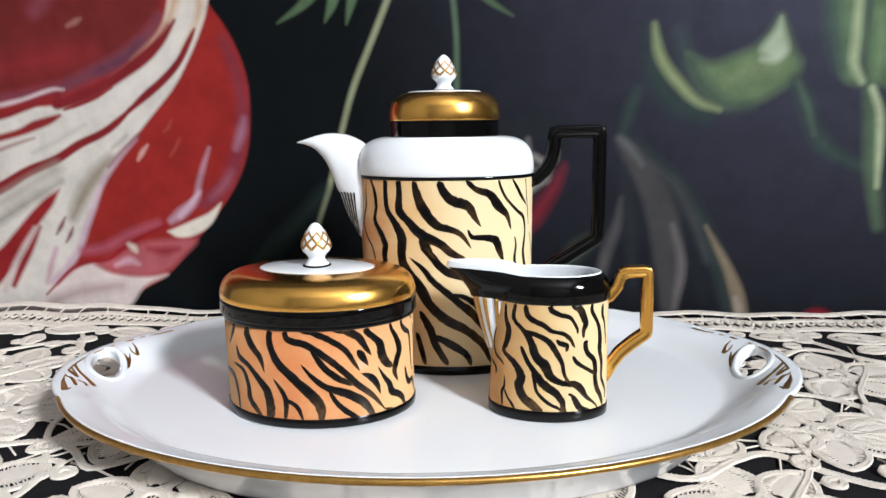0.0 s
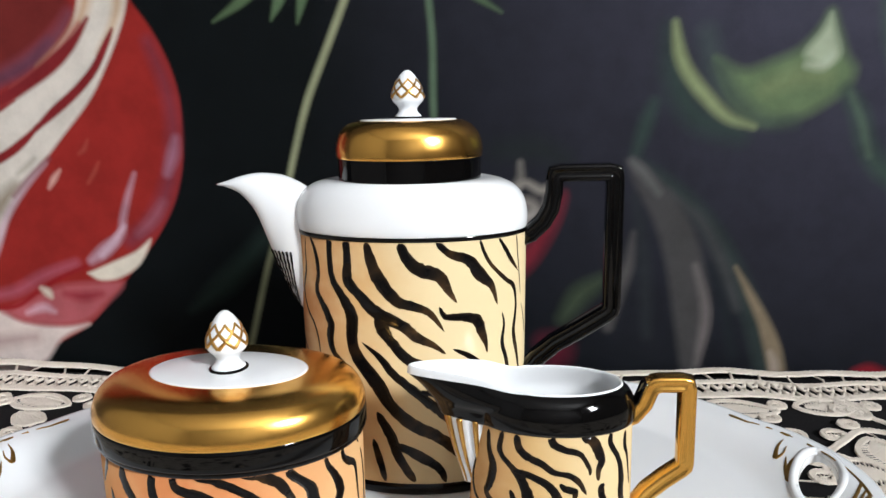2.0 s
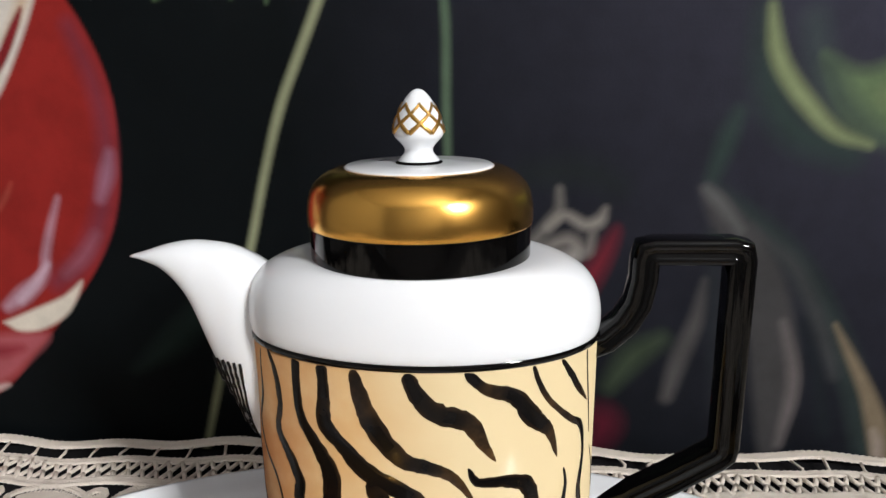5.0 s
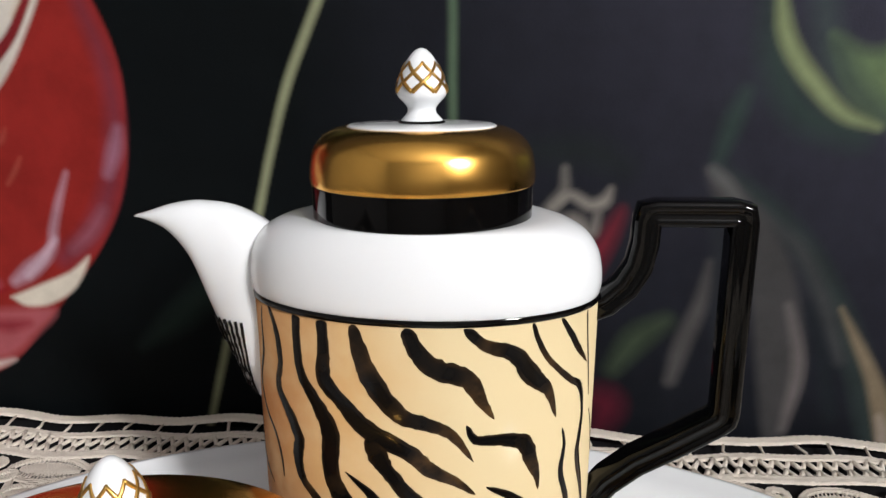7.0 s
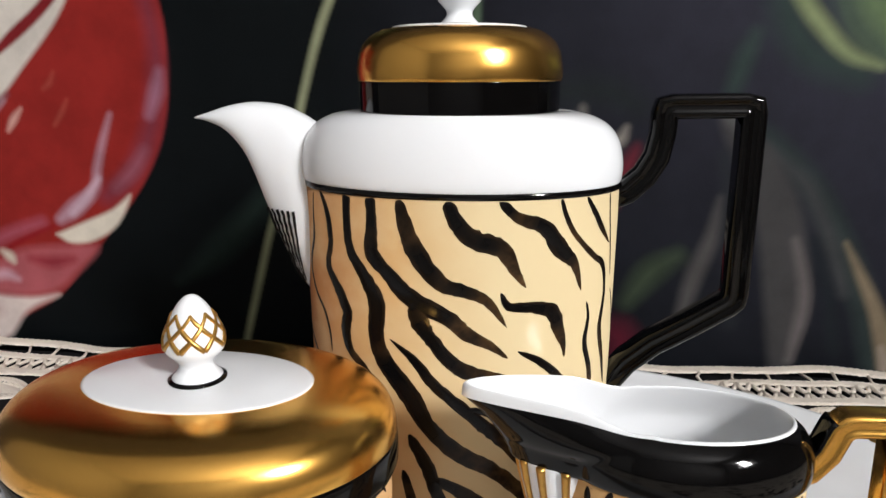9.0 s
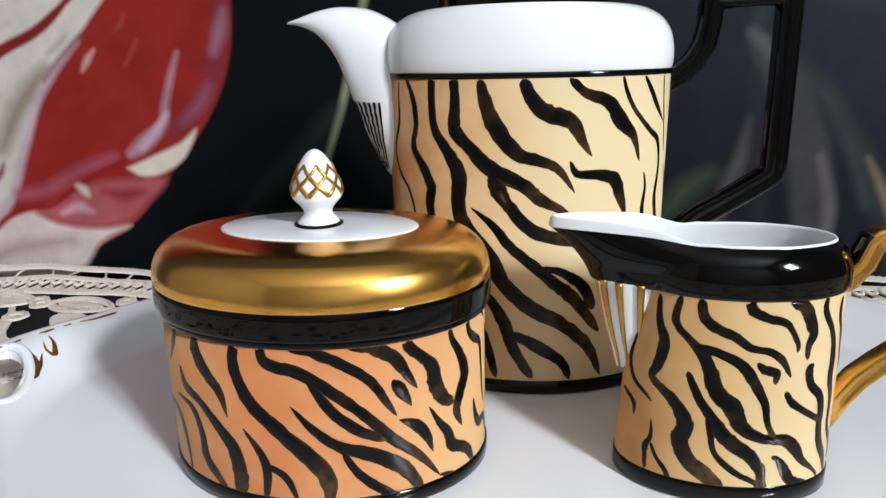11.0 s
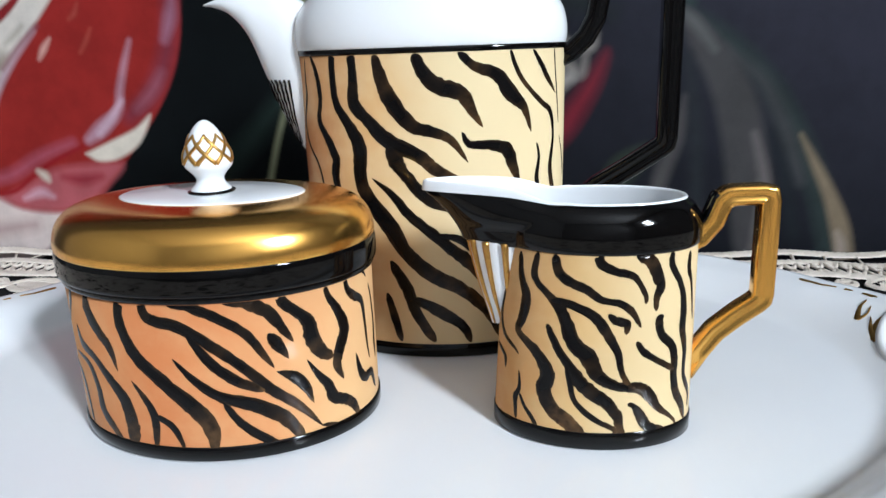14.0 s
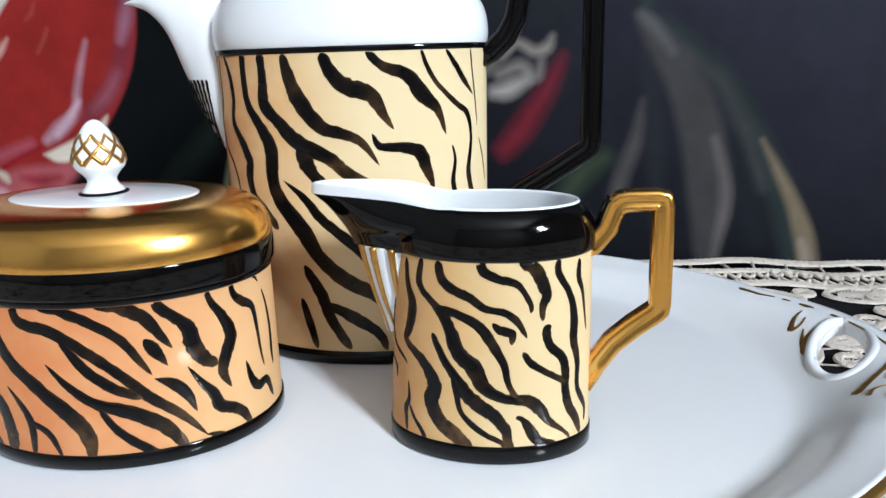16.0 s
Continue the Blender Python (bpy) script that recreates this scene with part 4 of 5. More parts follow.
stripe(bowl, (-6.4, 50, 1.9), (-4.6, 44.1, 3.35), (6, 41.4, 3.55), (17.2, 34.7, 3.33), (26.2, 27.9, 3.14), (34.4, 20.6, 3.22), (43.8, 13.8, 2.54), (51.9, 5.8, 0.66))
stripe(bowl, (7.8, 39.7, 1.66), (14.3, 31.2, 3.12), (21.9, 25.2, 3.16), (31.5, 21, 2.22))
stripe(bowl, (2.1, 32.2, 0.73), (8.5, 25.8, 2.44), (16.2, 20.6, 3.2), (27, 17.2, 4.22), (37.1, 11.8, 4.31), (44.2, 3.7, 2.61))
stripe(bowl, (17.4, 18.7, 1.73), (22.4, 11.9, 2.51), (30.7, 5.7, 2.82), (38.2, 1.7, 1.3))
stripe(bowl, (3, 51.2, 1.63), (10.4, 47.2, 3.03), (17.9, 44.1, 3.03), (26.9, 38.7, 2.83), (32.1, 32.1, 2.16), (35.6, 27.3, 0.61))
stripe(bowl, (21, 50.2, 1.38), (28.8, 47.3, 3.72), (35.7, 43.7, 3.77), (39.9, 38.3, 2.63), (43.3, 34.1, 0.73))
stripe(bowl, (34.6, 37.8, 1.67), (37.4, 34.4, 3.61), (41.1, 29.3, 0.61))
stripe(bowl, (39.5, 50.1, 2.29), (40.7, 46.3, 3.22), (45.4, 42.7, 3.13), (49.6, 39, 4.08), (50.6, 34.1, 4.71), (53.9, 29.2, 4.17), (59, 26.2, 2.65))
stripe(bowl, (57.4, 49.8, 1.27), (59.1, 44.9, 1.98), (63.2, 39.9, 2.95), (66.2, 33.7, 3.96), (62.7, 27.8, 3.86), (61, 23.2, 3.03), (63.8, 18, 0.86))
stripe(bowl, (68.5, 49.8, 1.41), (69.5, 45.1, 2.13), (73.7, 42.1, 2.88), (79.2, 39.3, 2.07), (81, 32.5, 1.48), (82.1, 25.1, 1.13), (83.7, 19.4, 0.64))
stripe(bowl, (81.1, 50.2, 1.2), (84.8, 45.8, 0.85))
stripe(bowl, (87.4, 43, 0.62), (90.5, 37.1, 1.13), (92.2, 29.5, 1.66), (91.8, 22.3, 1.67), (92.3, 17.4, 0.78))
stripe(bowl, (72.3, 24, 0.62), (74.7, 17.5, 2.51), (78.5, 14.3, 3.17), (84.8, 14.3, 2.57), (89.1, 7.8, 1.58))
stripe(bowl, (47.7, 27.8, 0.48), (51.9, 22.3, 2.05), (55.9, 18.2, 3.05), (58.3, 13.5, 3.7), (64.2, 11.1, 3.37), (68.7, 8.1, 2.91), (71.6, 3.5, 1.54))
stripe(bowl, (51.4, 6, 0.62), (56, 5, 1.63), (61.8, 3, 0.76))
stripe(bowl, (36.2, 26.2, 0.6), (42.1, 23.7, 3.23), (46.3, 19.8, 3.02), (49.1, 13.9, 0.61))
stripe(bowl, (-43.1, 51.8, 1.32), (-46.9, 44.6, 2.49), (-54.1, 36.6, 1.17))
stripe(bowl, (-30.4, 50.6, 1.67), (-32.3, 44.4, 4.11), (-27.7, 38, 4.1), (-23.1, 33.9, 3.16), (-20.5, 26.7, 0.75))
stripe(bowl, (-43.9, 37.4, 1.15), (-41.6, 32.1, 3.26), (-33.5, 29.2, 2.85), (-26.3, 24.1, 3.39), (-19.4, 17.4, 4.7), (-17.6, 9, 5.11), (-18.7, 3.6, 3.43))
stripe(bowl, (-49.9, 27.7, 0.78), (-38.5, 26, 2.49), (-34, 19.1, 2.88), (-33.2, 12.5, 3.47), (-28.1, 7.5, 3.27), (-23.2, 3.7, 0.96))
stripe(bowl, (-67.5, 21.9, 2.02), (-51.4, 21.5, 3.15), (-46.1, 13.8, 2.56), (-44.4, 3.5, 0.99))
stripe(bowl, (-69.9, 14.2, 0.61), (-70, 0.9, 0.83))


# ---------- the cream jug ----------
jug = Ware("cream_jug", "small tiger-striped porcelain cream jug with gold handle", "cream jug", (0.0555, 0.316, LEVEL), -2, (0.0292, 0.0190), (0.0273, 0.0178), 0.0576, 0.0016)
jug.body = part("body", oval([(0.0272, 0.0172, 0.0002, 0), (0.0289, 0.0187, 0.0006, 0), (0.0292, 0.0190, 0.003, 0), (0.0273, 0.0178, 0.0580, 0.0016)], (True, False)), tan_jug, jug.empty, "cream body with black tiger stripes")
part("base_band", oval([(0.0288, 0.0186, 0.0001, 0), (0.0295, 0.0193, 0.0006, 0), (0.0294, 0.0192, 0.0054, 0.0001), (0.0288, 0.0187, 0.0060, 0.0001)]), black, jug.empty, "black foot band")


def lipped(profile, cap):
    """Like oval(), with the side at minus x drawn out into a pouring lip: half length, half depth, height, draw, lift of the tip."""
    bm = bmesh.new()
    n, rings = 224, []
    for a, b, z, draw, lift in profile:
        ring = []
        for k in range(n):
            t = 2 * math.pi * k / n
            k_ = min(1.0, max(0.0, (0.0698 - z) / 0.0075))      # low down the spout is narrow and meets the body in a crease
            start = 0.32 + 0.52 * k_
            g = max(0.0, (-math.sin(t) - start) / (1 - start))
            pull = g ** (2.2 - 1.3 * k_)
            ring.append(bm.verts.new((a * math.sin(t) + jug.shift - draw * pull, -b * math.cos(t) * (1 - 0.12 * pull), z + lift * (1.25 * g - 0.25 * g ** 6 - 0.35 * math.sin(math.pi * min(1, g * 1.6)) ** 2))))
        rings.append(ring)
    for p, q in zip(rings, rings[1:]):
        for k in range(n):
            bm.faces.new((p[k], p[(k + 1) % n], q[(k + 1) % n], q[k]))
    if cap:
        bm.faces.new(rings[-1])
    bmesh.ops.recalc_face_normals(bm, faces=bm.faces)
    return bm


part("shoulder", lipped(soften([(0.0271, 0.0176, 0.0572, 0.0112, 0), (0.0279, 0.0184, 0.0580, 0.0116, 0), (0.0282, 0.0187, 0.0598, 0.0120, 0), (0.0281, 0.0187, 0.0628, 0.0138, 0), (0.0274, 0.0180, 0.0657, 0.0168, 0.0002), (0.0260, 0.0166, 0.0682, 0.0210, 0.0008), (0.0246, 0.0151, 0.0695, 0.0250, 0.0016), (0.0237, 0.0141, 0.0701, 0.0272, 0.0022)], 4), False), black, jug.empty, "black shoulder and spout")
part("inside", lipped(soften([(0.0238, 0.0142, 0.0700, 0.0273, 0.0022), (0.0236, 0.0140, 0.0704, 0.0273, 0.0038), (0.0233, 0.0137, 0.0706, 0.0270, 0.0045), (0.0229, 0.0133, 0.0702, 0.0260, 0.0042), (0.0234, 0.0142, 0.0672, 0.0185, 0.0012), (0.0243, 0.0157, 0.0624, 0.0110, 0), (0.0248, 0.0158, 0.0574, 0.0060, 0), (0.0250, 0.0158, 0.0400, 0, 0), (0.0258, 0.0160, 0.0100, 0, 0), (0.0200, 0.0125, 0.0050, 0, 0), (0.0050, 0.0030, 0.0045, 0, 0)], 3), True), white, jug.empty, "white inside and rim")
# fluted gold and white foot of the spout
FLUTE = soften([(0.0358, 0.0088, 0.0582), (0.0351, 0.0083, 0.0540), (0.0336, 0.0070, 0.0470), (0.0321, 0.0054, 0.0410), (0.0306, 0.0035, 0.0360), (0.0294, 0.0014, 0.0310)], 4)
bm = bmesh.new()
rings = []
for reach, w, z in FLUTE:
    rings.append([bm.verts.new((-0.022 - (reach - 0.022) * math.sin(t) * (1 + 0.035 * math.cos(14 * t)), w * math.cos(t), z)) for t in (math.pi * k / 56 for k in range(57))])
for a, b in zip(rings, rings[1:]):
    for k in range(56):
        bm.faces.new((a[k], a[k + 1], b[k + 1], b[k]))
bmesh.ops.recalc_face_normals(bm, faces=bm.faces)
flute = part("spout_foot", bm, white, jug.empty, "fluted white and gold spout foot")
for k in range(7):
    t = math.pi * (k + 0.5) / 7
    path = [Vector((-0.022 - (r - 0.022) * math.sin(t) * 1.0, w * math.cos(t), z)) for r, w, z in FLUTE]
    n = len(path)
    v, f = tube(path, [0.0012 * (1 - 0.8 * i / n) for i in range(n)], 6)
    raw("gold_flute", v, f, gold_line, flute)
JHANDLE = [(0.0250, 0.0565), (0.0290, 0.0585), (0.0325, 0.0630), (0.0345, 0.0685), (0.0360, 0.0702), (0.0468, 0.0706), (0.0472, 0.0402), (0.0405, 0.0350), (0.0350, 0.0300), (0.0312, 0.0245), (0.0270, 0.0170)]
jh = part("handle", sweep(eased(JHANDLE, 0.0018), ridged(0.0034, 0.0028, 0.0013, 0.0005)), gold, jug.empty, "angular gold handle")
part("handle_back", sweep([(0.0262, 0.0572), (0.0290, 0.0585), (0.0325, 0.0630), (0.0345, 0.0685), (0.0352, 0.0697)], [(u, v + 0.0022) for u, v in rounded(0.0031, 0.0010, 0.0008, 3)]), black, jh, "black painted back of the handle")
stripe(jug, (-75, 54.9, 2.23), (-69.3, 48, 1.95), (-75.7, 36.8, 2.00), (-69.3, 31.1, 1.95), (-55.1, 27.7, 1.21), (-50.4, 26.1, 0.58))
stripe(jug, (-81.5, 26.3, 1.89), (-66.4, 24.1, 2.08), (-64, 20.2, 1.11))
stripe(jug, (-53.2, 56.7, 1.59), (-51.5, 49.7, 2.15), (-46.4, 43.9, 3.41), (-48.9, 37.6, 3.08), (-51.9, 33.2, 2.36), (-37.4, 28.6, 3.28), (-28.6, 22.4, 4.62), (-30.5, 17.3, 4.99), (-25, 11.8, 4.93), (-15.9, 8.6, 4.87), (-5.3, 4.1, 3.11))
stripe(jug, (-49.3, 21.2, 0.58), (-48.2, 16.3, 1.53), (-51.4, 12.7, 2.35), (-51, 9.8, 1.95), (-50, 5.8, 1.55))
stripe(jug, (-47.8, 14.2, 1.15), (-43.6, 10.8, 1.50), (-37.2, 7.6, 1.82), (-34.1, 4.9, 1.80))
stripe(jug, (-38.8, 57.7, 1.65), (-40.7, 50.5, 2.21), (-31.5, 46.1, 2.15), (-23.5, 42.6, 3.16), (-18.5, 37.9, 3.84), (-13.6, 32.2, 4.86), (-5, 28.5, 4.83), (-0.6, 23.7, 4.14), (7.5, 20.8, 3.11), (15.6, 19.6, 2.78), (23.9, 19.2, 3.52), (30.7, 16.8, 3.57), (37.9, 12.2, 2.19), (46.1, 9.2, 1.33), (52.4, 6.4, 0.99), (52.3, 4.4, 0.59))
stripe(jug, (-28.7, 44.3, 2.13), (-19, 43.8, 2.44), (-5.8, 41.3, 2.76), (0.5, 38.4, 3.10), (6.8, 33.5, 2.76), (11, 29.6, 2.08), (13.3, 24.6, 1.73), (17.6, 20.5, 1.74), (21.8, 19.3, 1.40))
stripe(jug, (-27.6, 57.3, 2.48), (-24.6, 52.5, 2.82), (-17.3, 49.8, 2.79), (-8.5, 48.1, 2.59), (0, 45.3, 2.07), (10.4, 44.2, 2.08), (16.7, 42.1, 2.09), (21.1, 39, 1.40), (23.3, 37, 0.53))
stripe(jug, (-2.8, 58, 2.76), (-0.6, 55.1, 2.76), (7.8, 53.1, 2.42), (16.3, 52, 2.09), (20.7, 49.9, 1.57), (25.3, 45.8, 1.41), (25.4, 43.8, 0.71))
stripe(jug, (18.2, 57.9, 3.14), (27.3, 55.6, 3.54), (32.2, 51.4, 3.58), (34.7, 48.3, 2.89), (32.3, 45.4, 2.15), (32.4, 41.4, 1.26))
stripe(jug, (4.4, 41.3, 1.03), (8.5, 39.4, 2.42), (14.8, 38.3, 2.43), (14.9, 35.3, 1.22))
stripe(jug, (37.4, 40.1, 1.46), (34.9, 38.3, 2.53), (37.6, 34.1, 2.55), (45.9, 30.4, 2.65), (49, 26, 2.70), (49.1, 20.9, 2.70), (52.3, 15.5, 2.76), (59.9, 10.4, 2.54), (64.3, 5.6, 1.34))
stripe(jug, (21.3, 33.1, 1.40), (25.8, 29.9, 2.12), (32.7, 27.5, 1.97), (43, 24.6, 1.86), (49, 23, 1.93))
stripe(jug, (-30.3, 37.2, 1.43), (-27.4, 34.4, 2.12), (-22.2, 29.8, 2.45), (-15.2, 25.3, 3.13), (-8.5, 20.6, 4.15), (-2.3, 17.9, 4.14), (5.8, 15, 3.80), (12, 11, 3.12), (14.1, 7, 2.43), (16.2, 5, 1.74))
stripe(jug, (-17.3, 25.2, 1.39), (-14.7, 20.4, 1.74), (-12.2, 15.6, 1.56), (-5.8, 12, 1.90), (2.2, 9.1, 1.72), (10.2, 7.1, 1.56), (12.2, 5.1, 1.21))
stripe(jug, (17.9, 14.6, 1.22), (22, 13.5, 1.75), (26.4, 10.2, 3.18), (31, 6.9, 3.21), (40.6, 4.9, 2.58), (43.4, 4.6, 1.12))
stripe(jug, (42.5, 57.9, 1.49), (42.6, 53.8, 2.05), (52.1, 47.1, 1.97), (55.9, 40.6, 2.84), (55.8, 34.4, 2.84), (59.9, 27.8, 2.11), (60, 20.6, 1.69), (64.4, 16.9, 2.01), (70.3, 12.9, 1.49), (70.1, 8.7, 0.74))
stripe(jug, (59.9, 56.7, 1.48), (59.9, 51.5, 1.90), (64.7, 46.9, 1.35), (70.3, 35.9, 0.74))


# ---------- the lace doily: broad woven tapes, leaves and rings joined by thin threads ----------
rng = random.Random(4)
doily = tagged(new("lace_doily"), "openwork ecru tape lace doily over black cloth", "doily")
LZ = TOP + 0.0012


def in_tray(x, y, share=0.74):
    c, s = math.cos(radians(-TRAY[2])), math.sin(radians(-TRAY[2]))
    dx, dy = x - TRAY[0], y - TRAY[1]
    dx, dy = c * dx - s * dy, s * dx + c * dy
    return (dx / RA) ** 2 + (dy / RB) ** 2 < share ** 2


def add(store, vf):
    v, f = vf
    store[1].extend(tuple(i + len(store[0]) for i in q) for q in f)
    store[0].extend(v)


def cord(store, pts, r=0.0006):
    path = [Vector((p[0], p[1], p[2] if len(p) > 2 else 0.0)) for p in pts]
    if len(path) > 1:
        add(store, tube(path, [r * rng.uniform(0.8, 1.2) for _ in path], 5, 0.8))


def tape(store, pts, half=0.0021, closed=False):
    """A worked tape: plaited crosswise in small ridges between two corded edges."""
    P = [Vector((p[0], p[1], p[2] if len(p) > 2 else 0.0)) for p in pts]
    if closed:
        P.append(P[0])
    fine = []
    for a, b in zip(P, P[1:]):
        k = max(1, round((b - a).length / 0.0011))
        fine += [a.lerp(b, j / k) for j in range(k)]
    if not closed:
        fine.append(P[-1])
    n = len(fine)
    verts, faces = [], []
    for i, p in enumerate(fine):
        t = (fine[(i + 1) % n] - fine[i - 1]) if closed else (fine[min(i + 1, n - 1)] - fine[max(i - 1, 0)])
        t.normalize()
        s = Vector((-t.y, t.x, 0))
        ridge = 1.0 if i % 2 else 0.0
        w = half * (1 + 0.10 * ridge + rng.uniform(-0.07, 0.07))
        for k, h in ((-1, -0.0005), (-0.78, 0.0007 + 0.0003 * ridge), (-0.42, 0.0003), (0.0, 0.0004 + 0.00035 * (1 - ridge)), (0.42, 0.0003), (0.78, 0.0007 + 0.0003 * ridge), (1, -0.0005)):
            verts.append(p + s * (w * k) + Vector((0, 0, h + rng.uniform(0, 0.00015))))
    for i in range(n if closed else n - 1):
        for k in range(6):
            faces.append((7 * i + k, 7 * i + k + 1, 7 * ((i + 1) % n) + k + 1, 7 * ((i + 1) % n) + k))
    add(store, (verts, faces))


def leaf(store, cx, cy, ang, length, wide):
    """A leaf: a corded border, a heart of close cloth stitch, and a row of slits between short bars."""
    d, s = Vector((math.cos(ang), math.sin(ang), 0)), Vector((-math.sin(ang), math.cos(ang), 0))
    o = Vector((cx, cy, 0))

    def rim(t, side):
        return o + d * (length * t) + s * (side * wide * max(0.0, math.sin(math.pi * min(1, max(0, t)) ** 0.85)) ** 0.72)
    loop = [rim(t, 1) for t in np.linspace(0, 1, 17)] + [rim(t, -1) for t in np.linspace(1, 0, 17)][1:-1]
    tape(store, loop, 0.0016, True)
    n, m = int(length / 0.0009), 10
    verts, faces = [], []
    for i in range(n + 1):
        t = 0.13 + 0.75 * i / n
        edge = (0.56 + 0.09 * (i % 2) + rng.uniform(-0.03, 0.03)) * math.sin(math.pi * (0.07 + 0.86 * i / n)) ** 0.45
        for q in range(m + 1):
            k = 2 * q / m - 1
            verts.append(rim(t, k * edge) + Vector((0, 0, 0.0008 - 0.0006 * k * k + (0.00010 if (i + q) % 2 else -0.00006) + rng.uniform(-0.0001, 0.0001))))
    for i in range(n):
        for q in range(m):
            faces.append(((m + 1) * i + q, (m + 1) * i + q + 1, (m + 1) * (i + 1) + q + 1, (m + 1) * (i + 1) + q))
    add(store, (verts, faces))
    for t in np.linspace(0.10, 0.92, max(9, int(length / 0.0021))):
        for side in (-1, 1):
            cord(store, [rim(t, side * 0.45) + Vector((0, 0, 0.0003)), rim(t + rng.uniform(-0.012, 0.012), side * 0.96)], rng.uniform(0.00035, 0.00055))


def wheel(store, cx, cy, r):
    """A ring of tape with a spider of threads."""
    tape(store, [(cx + r * math.cos(t), cy + r * math.sin(t), 0.0003) for t in np.linspace(0, 2 * math.pi, 21)[:-1]], 0.0017, True)
    for k in range(4):
        t = math.pi * k / 4 + 0.3
        cord(store, [(cx - r * math.cos(t), cy - r * math.sin(t), 0), (cx + r * math.cos(t), cy + r * math.sin(t), 0)], 0.0004)


def flower(petals, length, wide):
    store = ([], [])
    wheel(store, 0, 0, 0.0055)
    for k in range(petals):
        a = 2 * math.pi * k / petals
        leaf(store, 0.0075 * math.cos(a), 0.0075 * math.sin(a), a + rng.uniform(-0.06, 0.06), length * rng.uniform(0.92, 1.06), wide)
    me = bpy.data.meshes.new("lace_flower")
    me.from_pydata([tuple(v) for v in store[0]], [], store[1])
    me.update()
    me.materials.append(lace.m)
    me.polygons.foreach_set("use_smooth", [True] * len(me.polygons))
    return me


kinds = [flower(6, 0.037, 0.0125), flower(5, 0.036, 0.0140), flower(6, 0.034, 0.0120)]
places = []
for j in range(7):
    for i in range(13):
        x = -0.52 + 0.089 * (i + 0.5 * (j % 2)) + rng.uniform(-0.006, 0.006)
        y = 0.015 + 0.078 * j + rng.uniform(-0.005, 0.005)
        if y < 0.475 and not in_tray(x, y, 0.60) and abs(x) < 0.54:
            places.append((x, y, rng.randrange(3), rng.uniform(0, 6.28)))
for x, y, k, a in places:
    ob = new("lace_flower", kinds[k])
    ob.parent = doily
    ob.matrix_basis = pose(x, y, LZ, 0, 0, math.degrees(a))

net = ([], [])


def run(pts, half=0.0021, share=0.74):
    """A tape along a smooth line, left out under the tray."""
    part_run = []
    for p in [*spline(pts, 5), None]:
        if p is not None and not in_tray(p[0], p[1], share):
            part_run.append((p[0], p[1], LZ + 0.0005 * (1 + math.sin(p[0] * 70 + p[1] * 40))))
        else:
            if len(part_run) > 3:
                tape(net, part_run, half)
            part_run = []


# the edge at the wall: wavy outer tape, open bars, a lattice of two rows of diamonds between tapes
wave = lambda x: 0.0016 * math.sin(x * 43) + 0.0013 * math.sin(x * 101 + 1)
XS = np.arange(-0.56, 0.561, 0.008)
run([(x, 0.5350 + wave(x)) for x in XS], 0.0030)
run([(x, 0.5205 + wave(x + 0.3)) for x in XS], 0.0022)
run([(x, 0.5030 + wave(x + 0.3)) for x in XS], 0.0030)
for x in np.arange(-0.56, 0.56, 0.0175):
    u = rng.uniform(-0.004, 0.004)
    cord(net, [(x, 0.533 + wave(x), LZ), (x + u, 0.5265, LZ), (x + u * 0.5, 0.5215 + wave(x + 0.3), LZ)], 0.0008)
for k in range(2):
    for x in np.arange(-0.56, 0.56, 0.0075):
        y0_, y1_ = 0.5042 + 0.0078 * k + wave(x + 0.3), 0.5120 + 0.0078 * k + wave(x + 0.3)
        for a, b in ((0, 0.00375), (0.0075, 0.00375)) if k == 0 else ((0.00375, 0), (0.00375, 0.0075)):
            cord(net, [(x + a, y0_, LZ), (x + b, y1_, LZ)], 0.0013)
for x in np.arange(-0.54, 0.55, 0.054):
    store = ([], [])
    leaf(store, x, 0.4905 + rng.uniform(-0.003, 0.002), rng.uniform(-0.25, 0.25), 0.042, 0.0105)
    wheel(store, x - 0.010, 0.4915, 0.0042)
    if not in_tray(x + 0.02, 0.485, 0.95):
        add(net, ([v + Vector((0, 0, LZ)) for v in store[0]], store[1]))
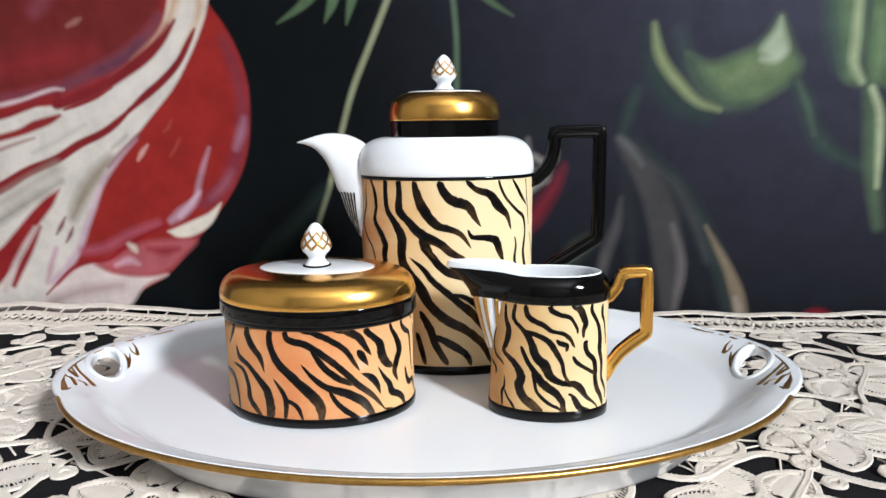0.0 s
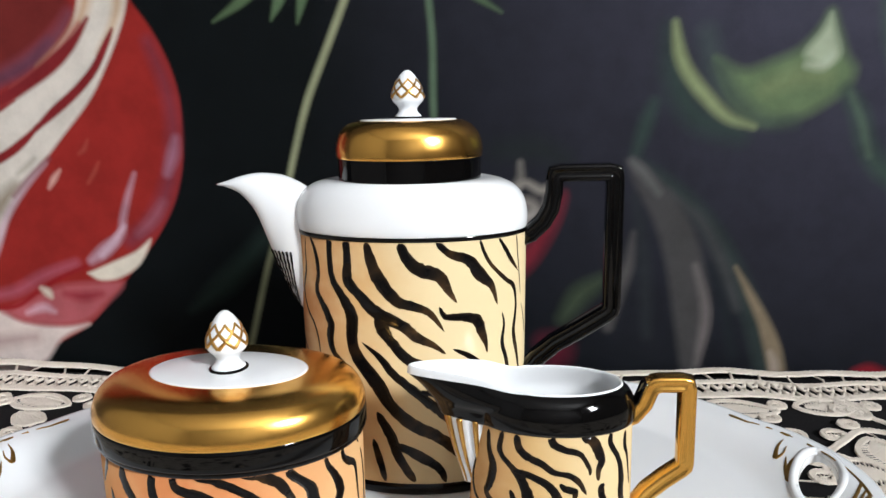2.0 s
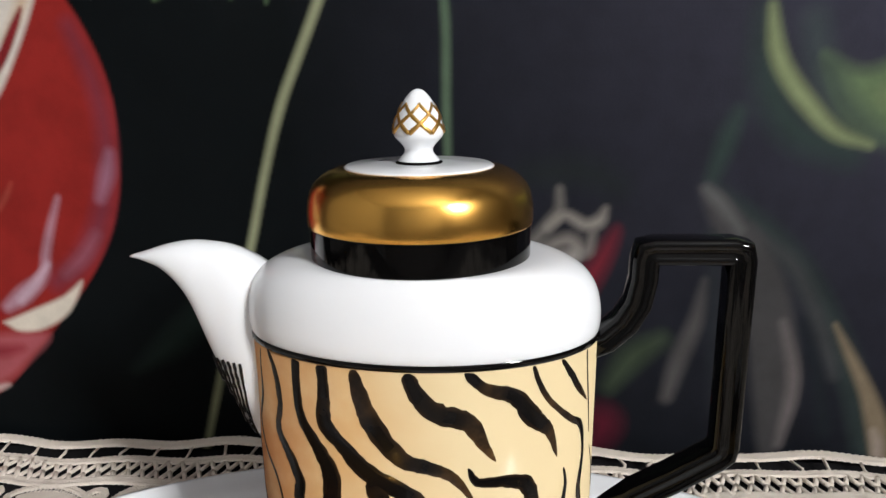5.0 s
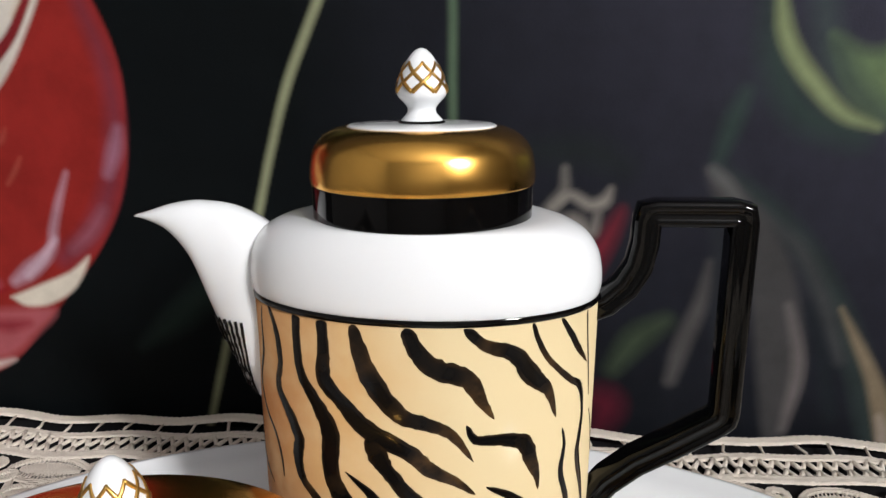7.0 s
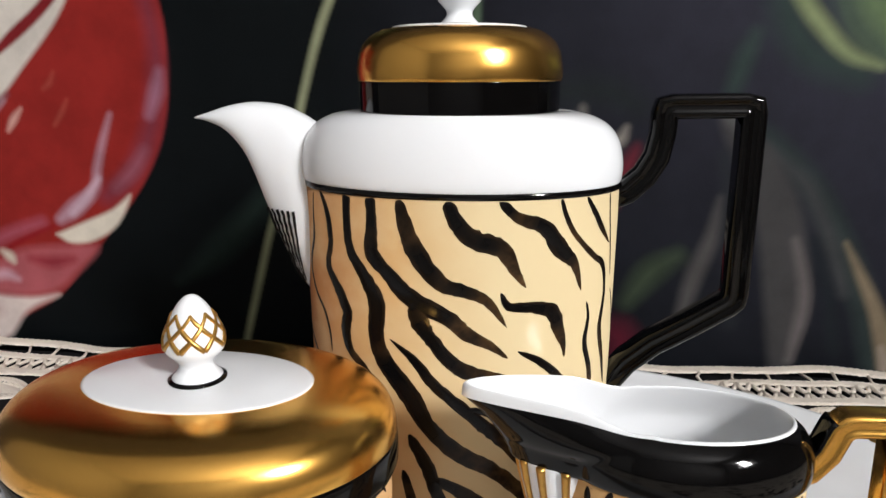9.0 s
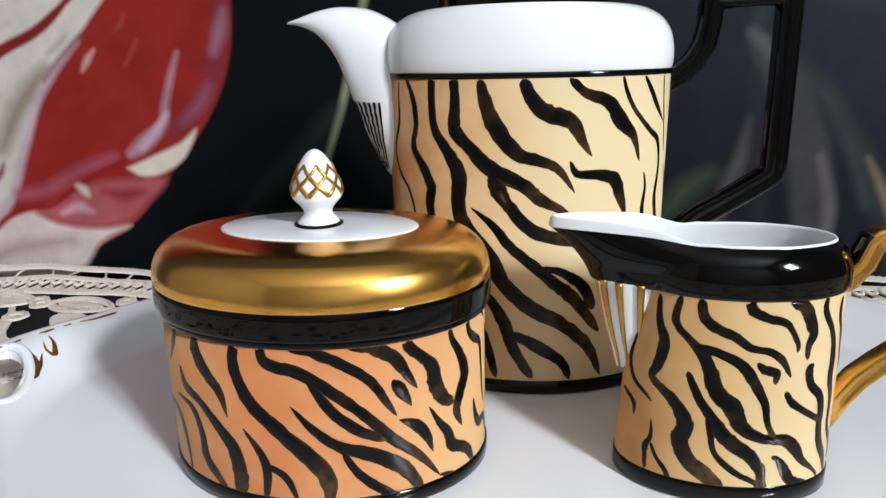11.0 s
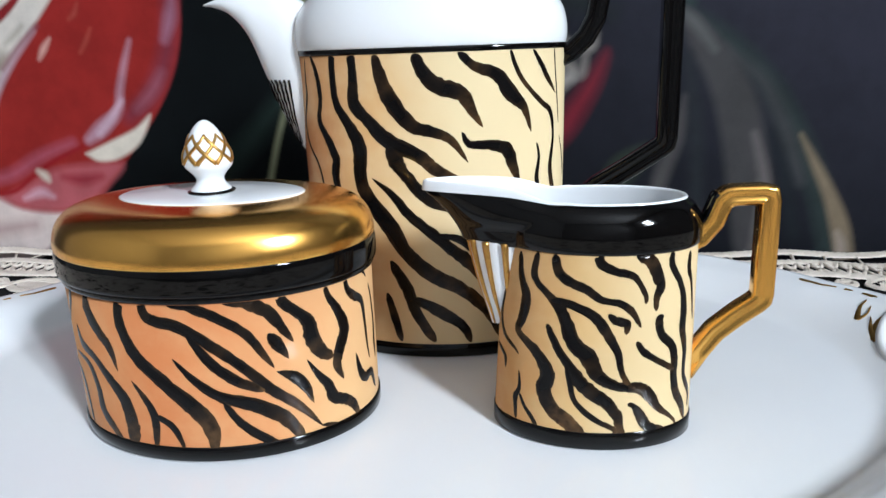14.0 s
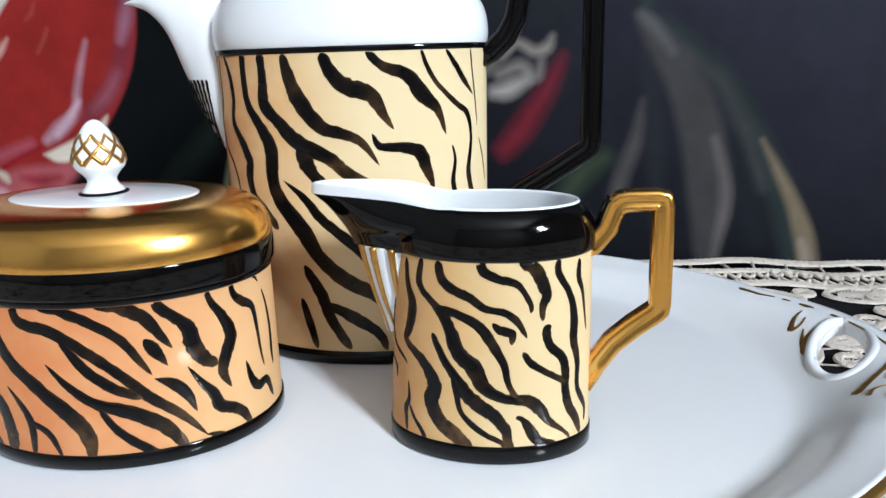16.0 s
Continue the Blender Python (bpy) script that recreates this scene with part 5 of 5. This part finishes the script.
# tapes scrolling between the flowers
for j in range(7):
    y = 0.054 + 0.078 * j
    if y < 0.47:
        run([(x, y + 0.014 * math.sin(x * 2 * math.pi / 0.089 + j * math.pi) + rng.uniform(-0.004, 0.004)) for x in np.arange(-0.56, 0.57, 0.02)], 0.0020)
for i in range(14):
    x = -0.55 + 0.089 * i
    run([(x + 0.016 * math.sin(y * 2 * math.pi / 0.156 + i), y) for y in np.arange(0.0, 0.49, 0.02)], 0.0016)
# small wheels and leaves filling the gaps
spots = []
for _ in range(2600):
    x, y = rng.uniform(-0.55, 0.55), rng.uniform(0.0, 0.485)
    if in_tray(x, y, 0.72) or any((x - p[0]) ** 2 + (y - p[1]) ** 2 < 0.0385 ** 2 for p in places) or any((x - p[0]) ** 2 + (y - p[1]) ** 2 < 0.0185 ** 2 for p in spots):
        continue
    spots.append((x, y))
    store = ([], [])
    if len(spots) % 3:
        wheel(store, x, y, rng.uniform(0.0036, 0.0056))
    else:
        leaf(store, x - 0.010, y, rng.uniform(0, 6.28), 0.023, 0.0066)
    add(net, ([v + Vector((0, 0, LZ + 0.0003)) for v in store[0]], store[1]))
# thin threads tying everything together
for x, y, k, a in places:
    for m in range(9):
        t = a + 2 * math.pi * (m + rng.uniform(-0.35, 0.35)) / 9
        r0, r1 = 0.030, rng.uniform(0.052, 0.070)
        bend = rng.uniform(-0.25, 0.25)
        p = [(x + r * math.cos(t + bend * f), y + r * math.sin(t + bend * f), LZ - 0.0004) for r, f in ((r0, 0), ((r0 + r1) / 2, 0.35), (r1, 1))]
        if not in_tray(p[-1][0], p[-1][1], 0.74) and p[-1][1] < 0.50:
            cord(net, p, 0.0006)
# the edge stands up a little against the wall, unevenly
for v in net[0]:
    if v[1] > 0.494:
        lift = 0.0035 + 0.004 * max(0.0, min(1.0, (-0.22 - v[0]) / 0.12)) + 0.0022 * noise.noise(Vector((v[0] * 11, 3.1, 0)))
        v[2] += max(0.0, lift) * ((v[1] - 0.494) / 0.041) ** 1.3
tagged(raw("lace_net", net[0], net[1], lace, doily), "tapes and thin threads of the lace", "", "", "stuff")
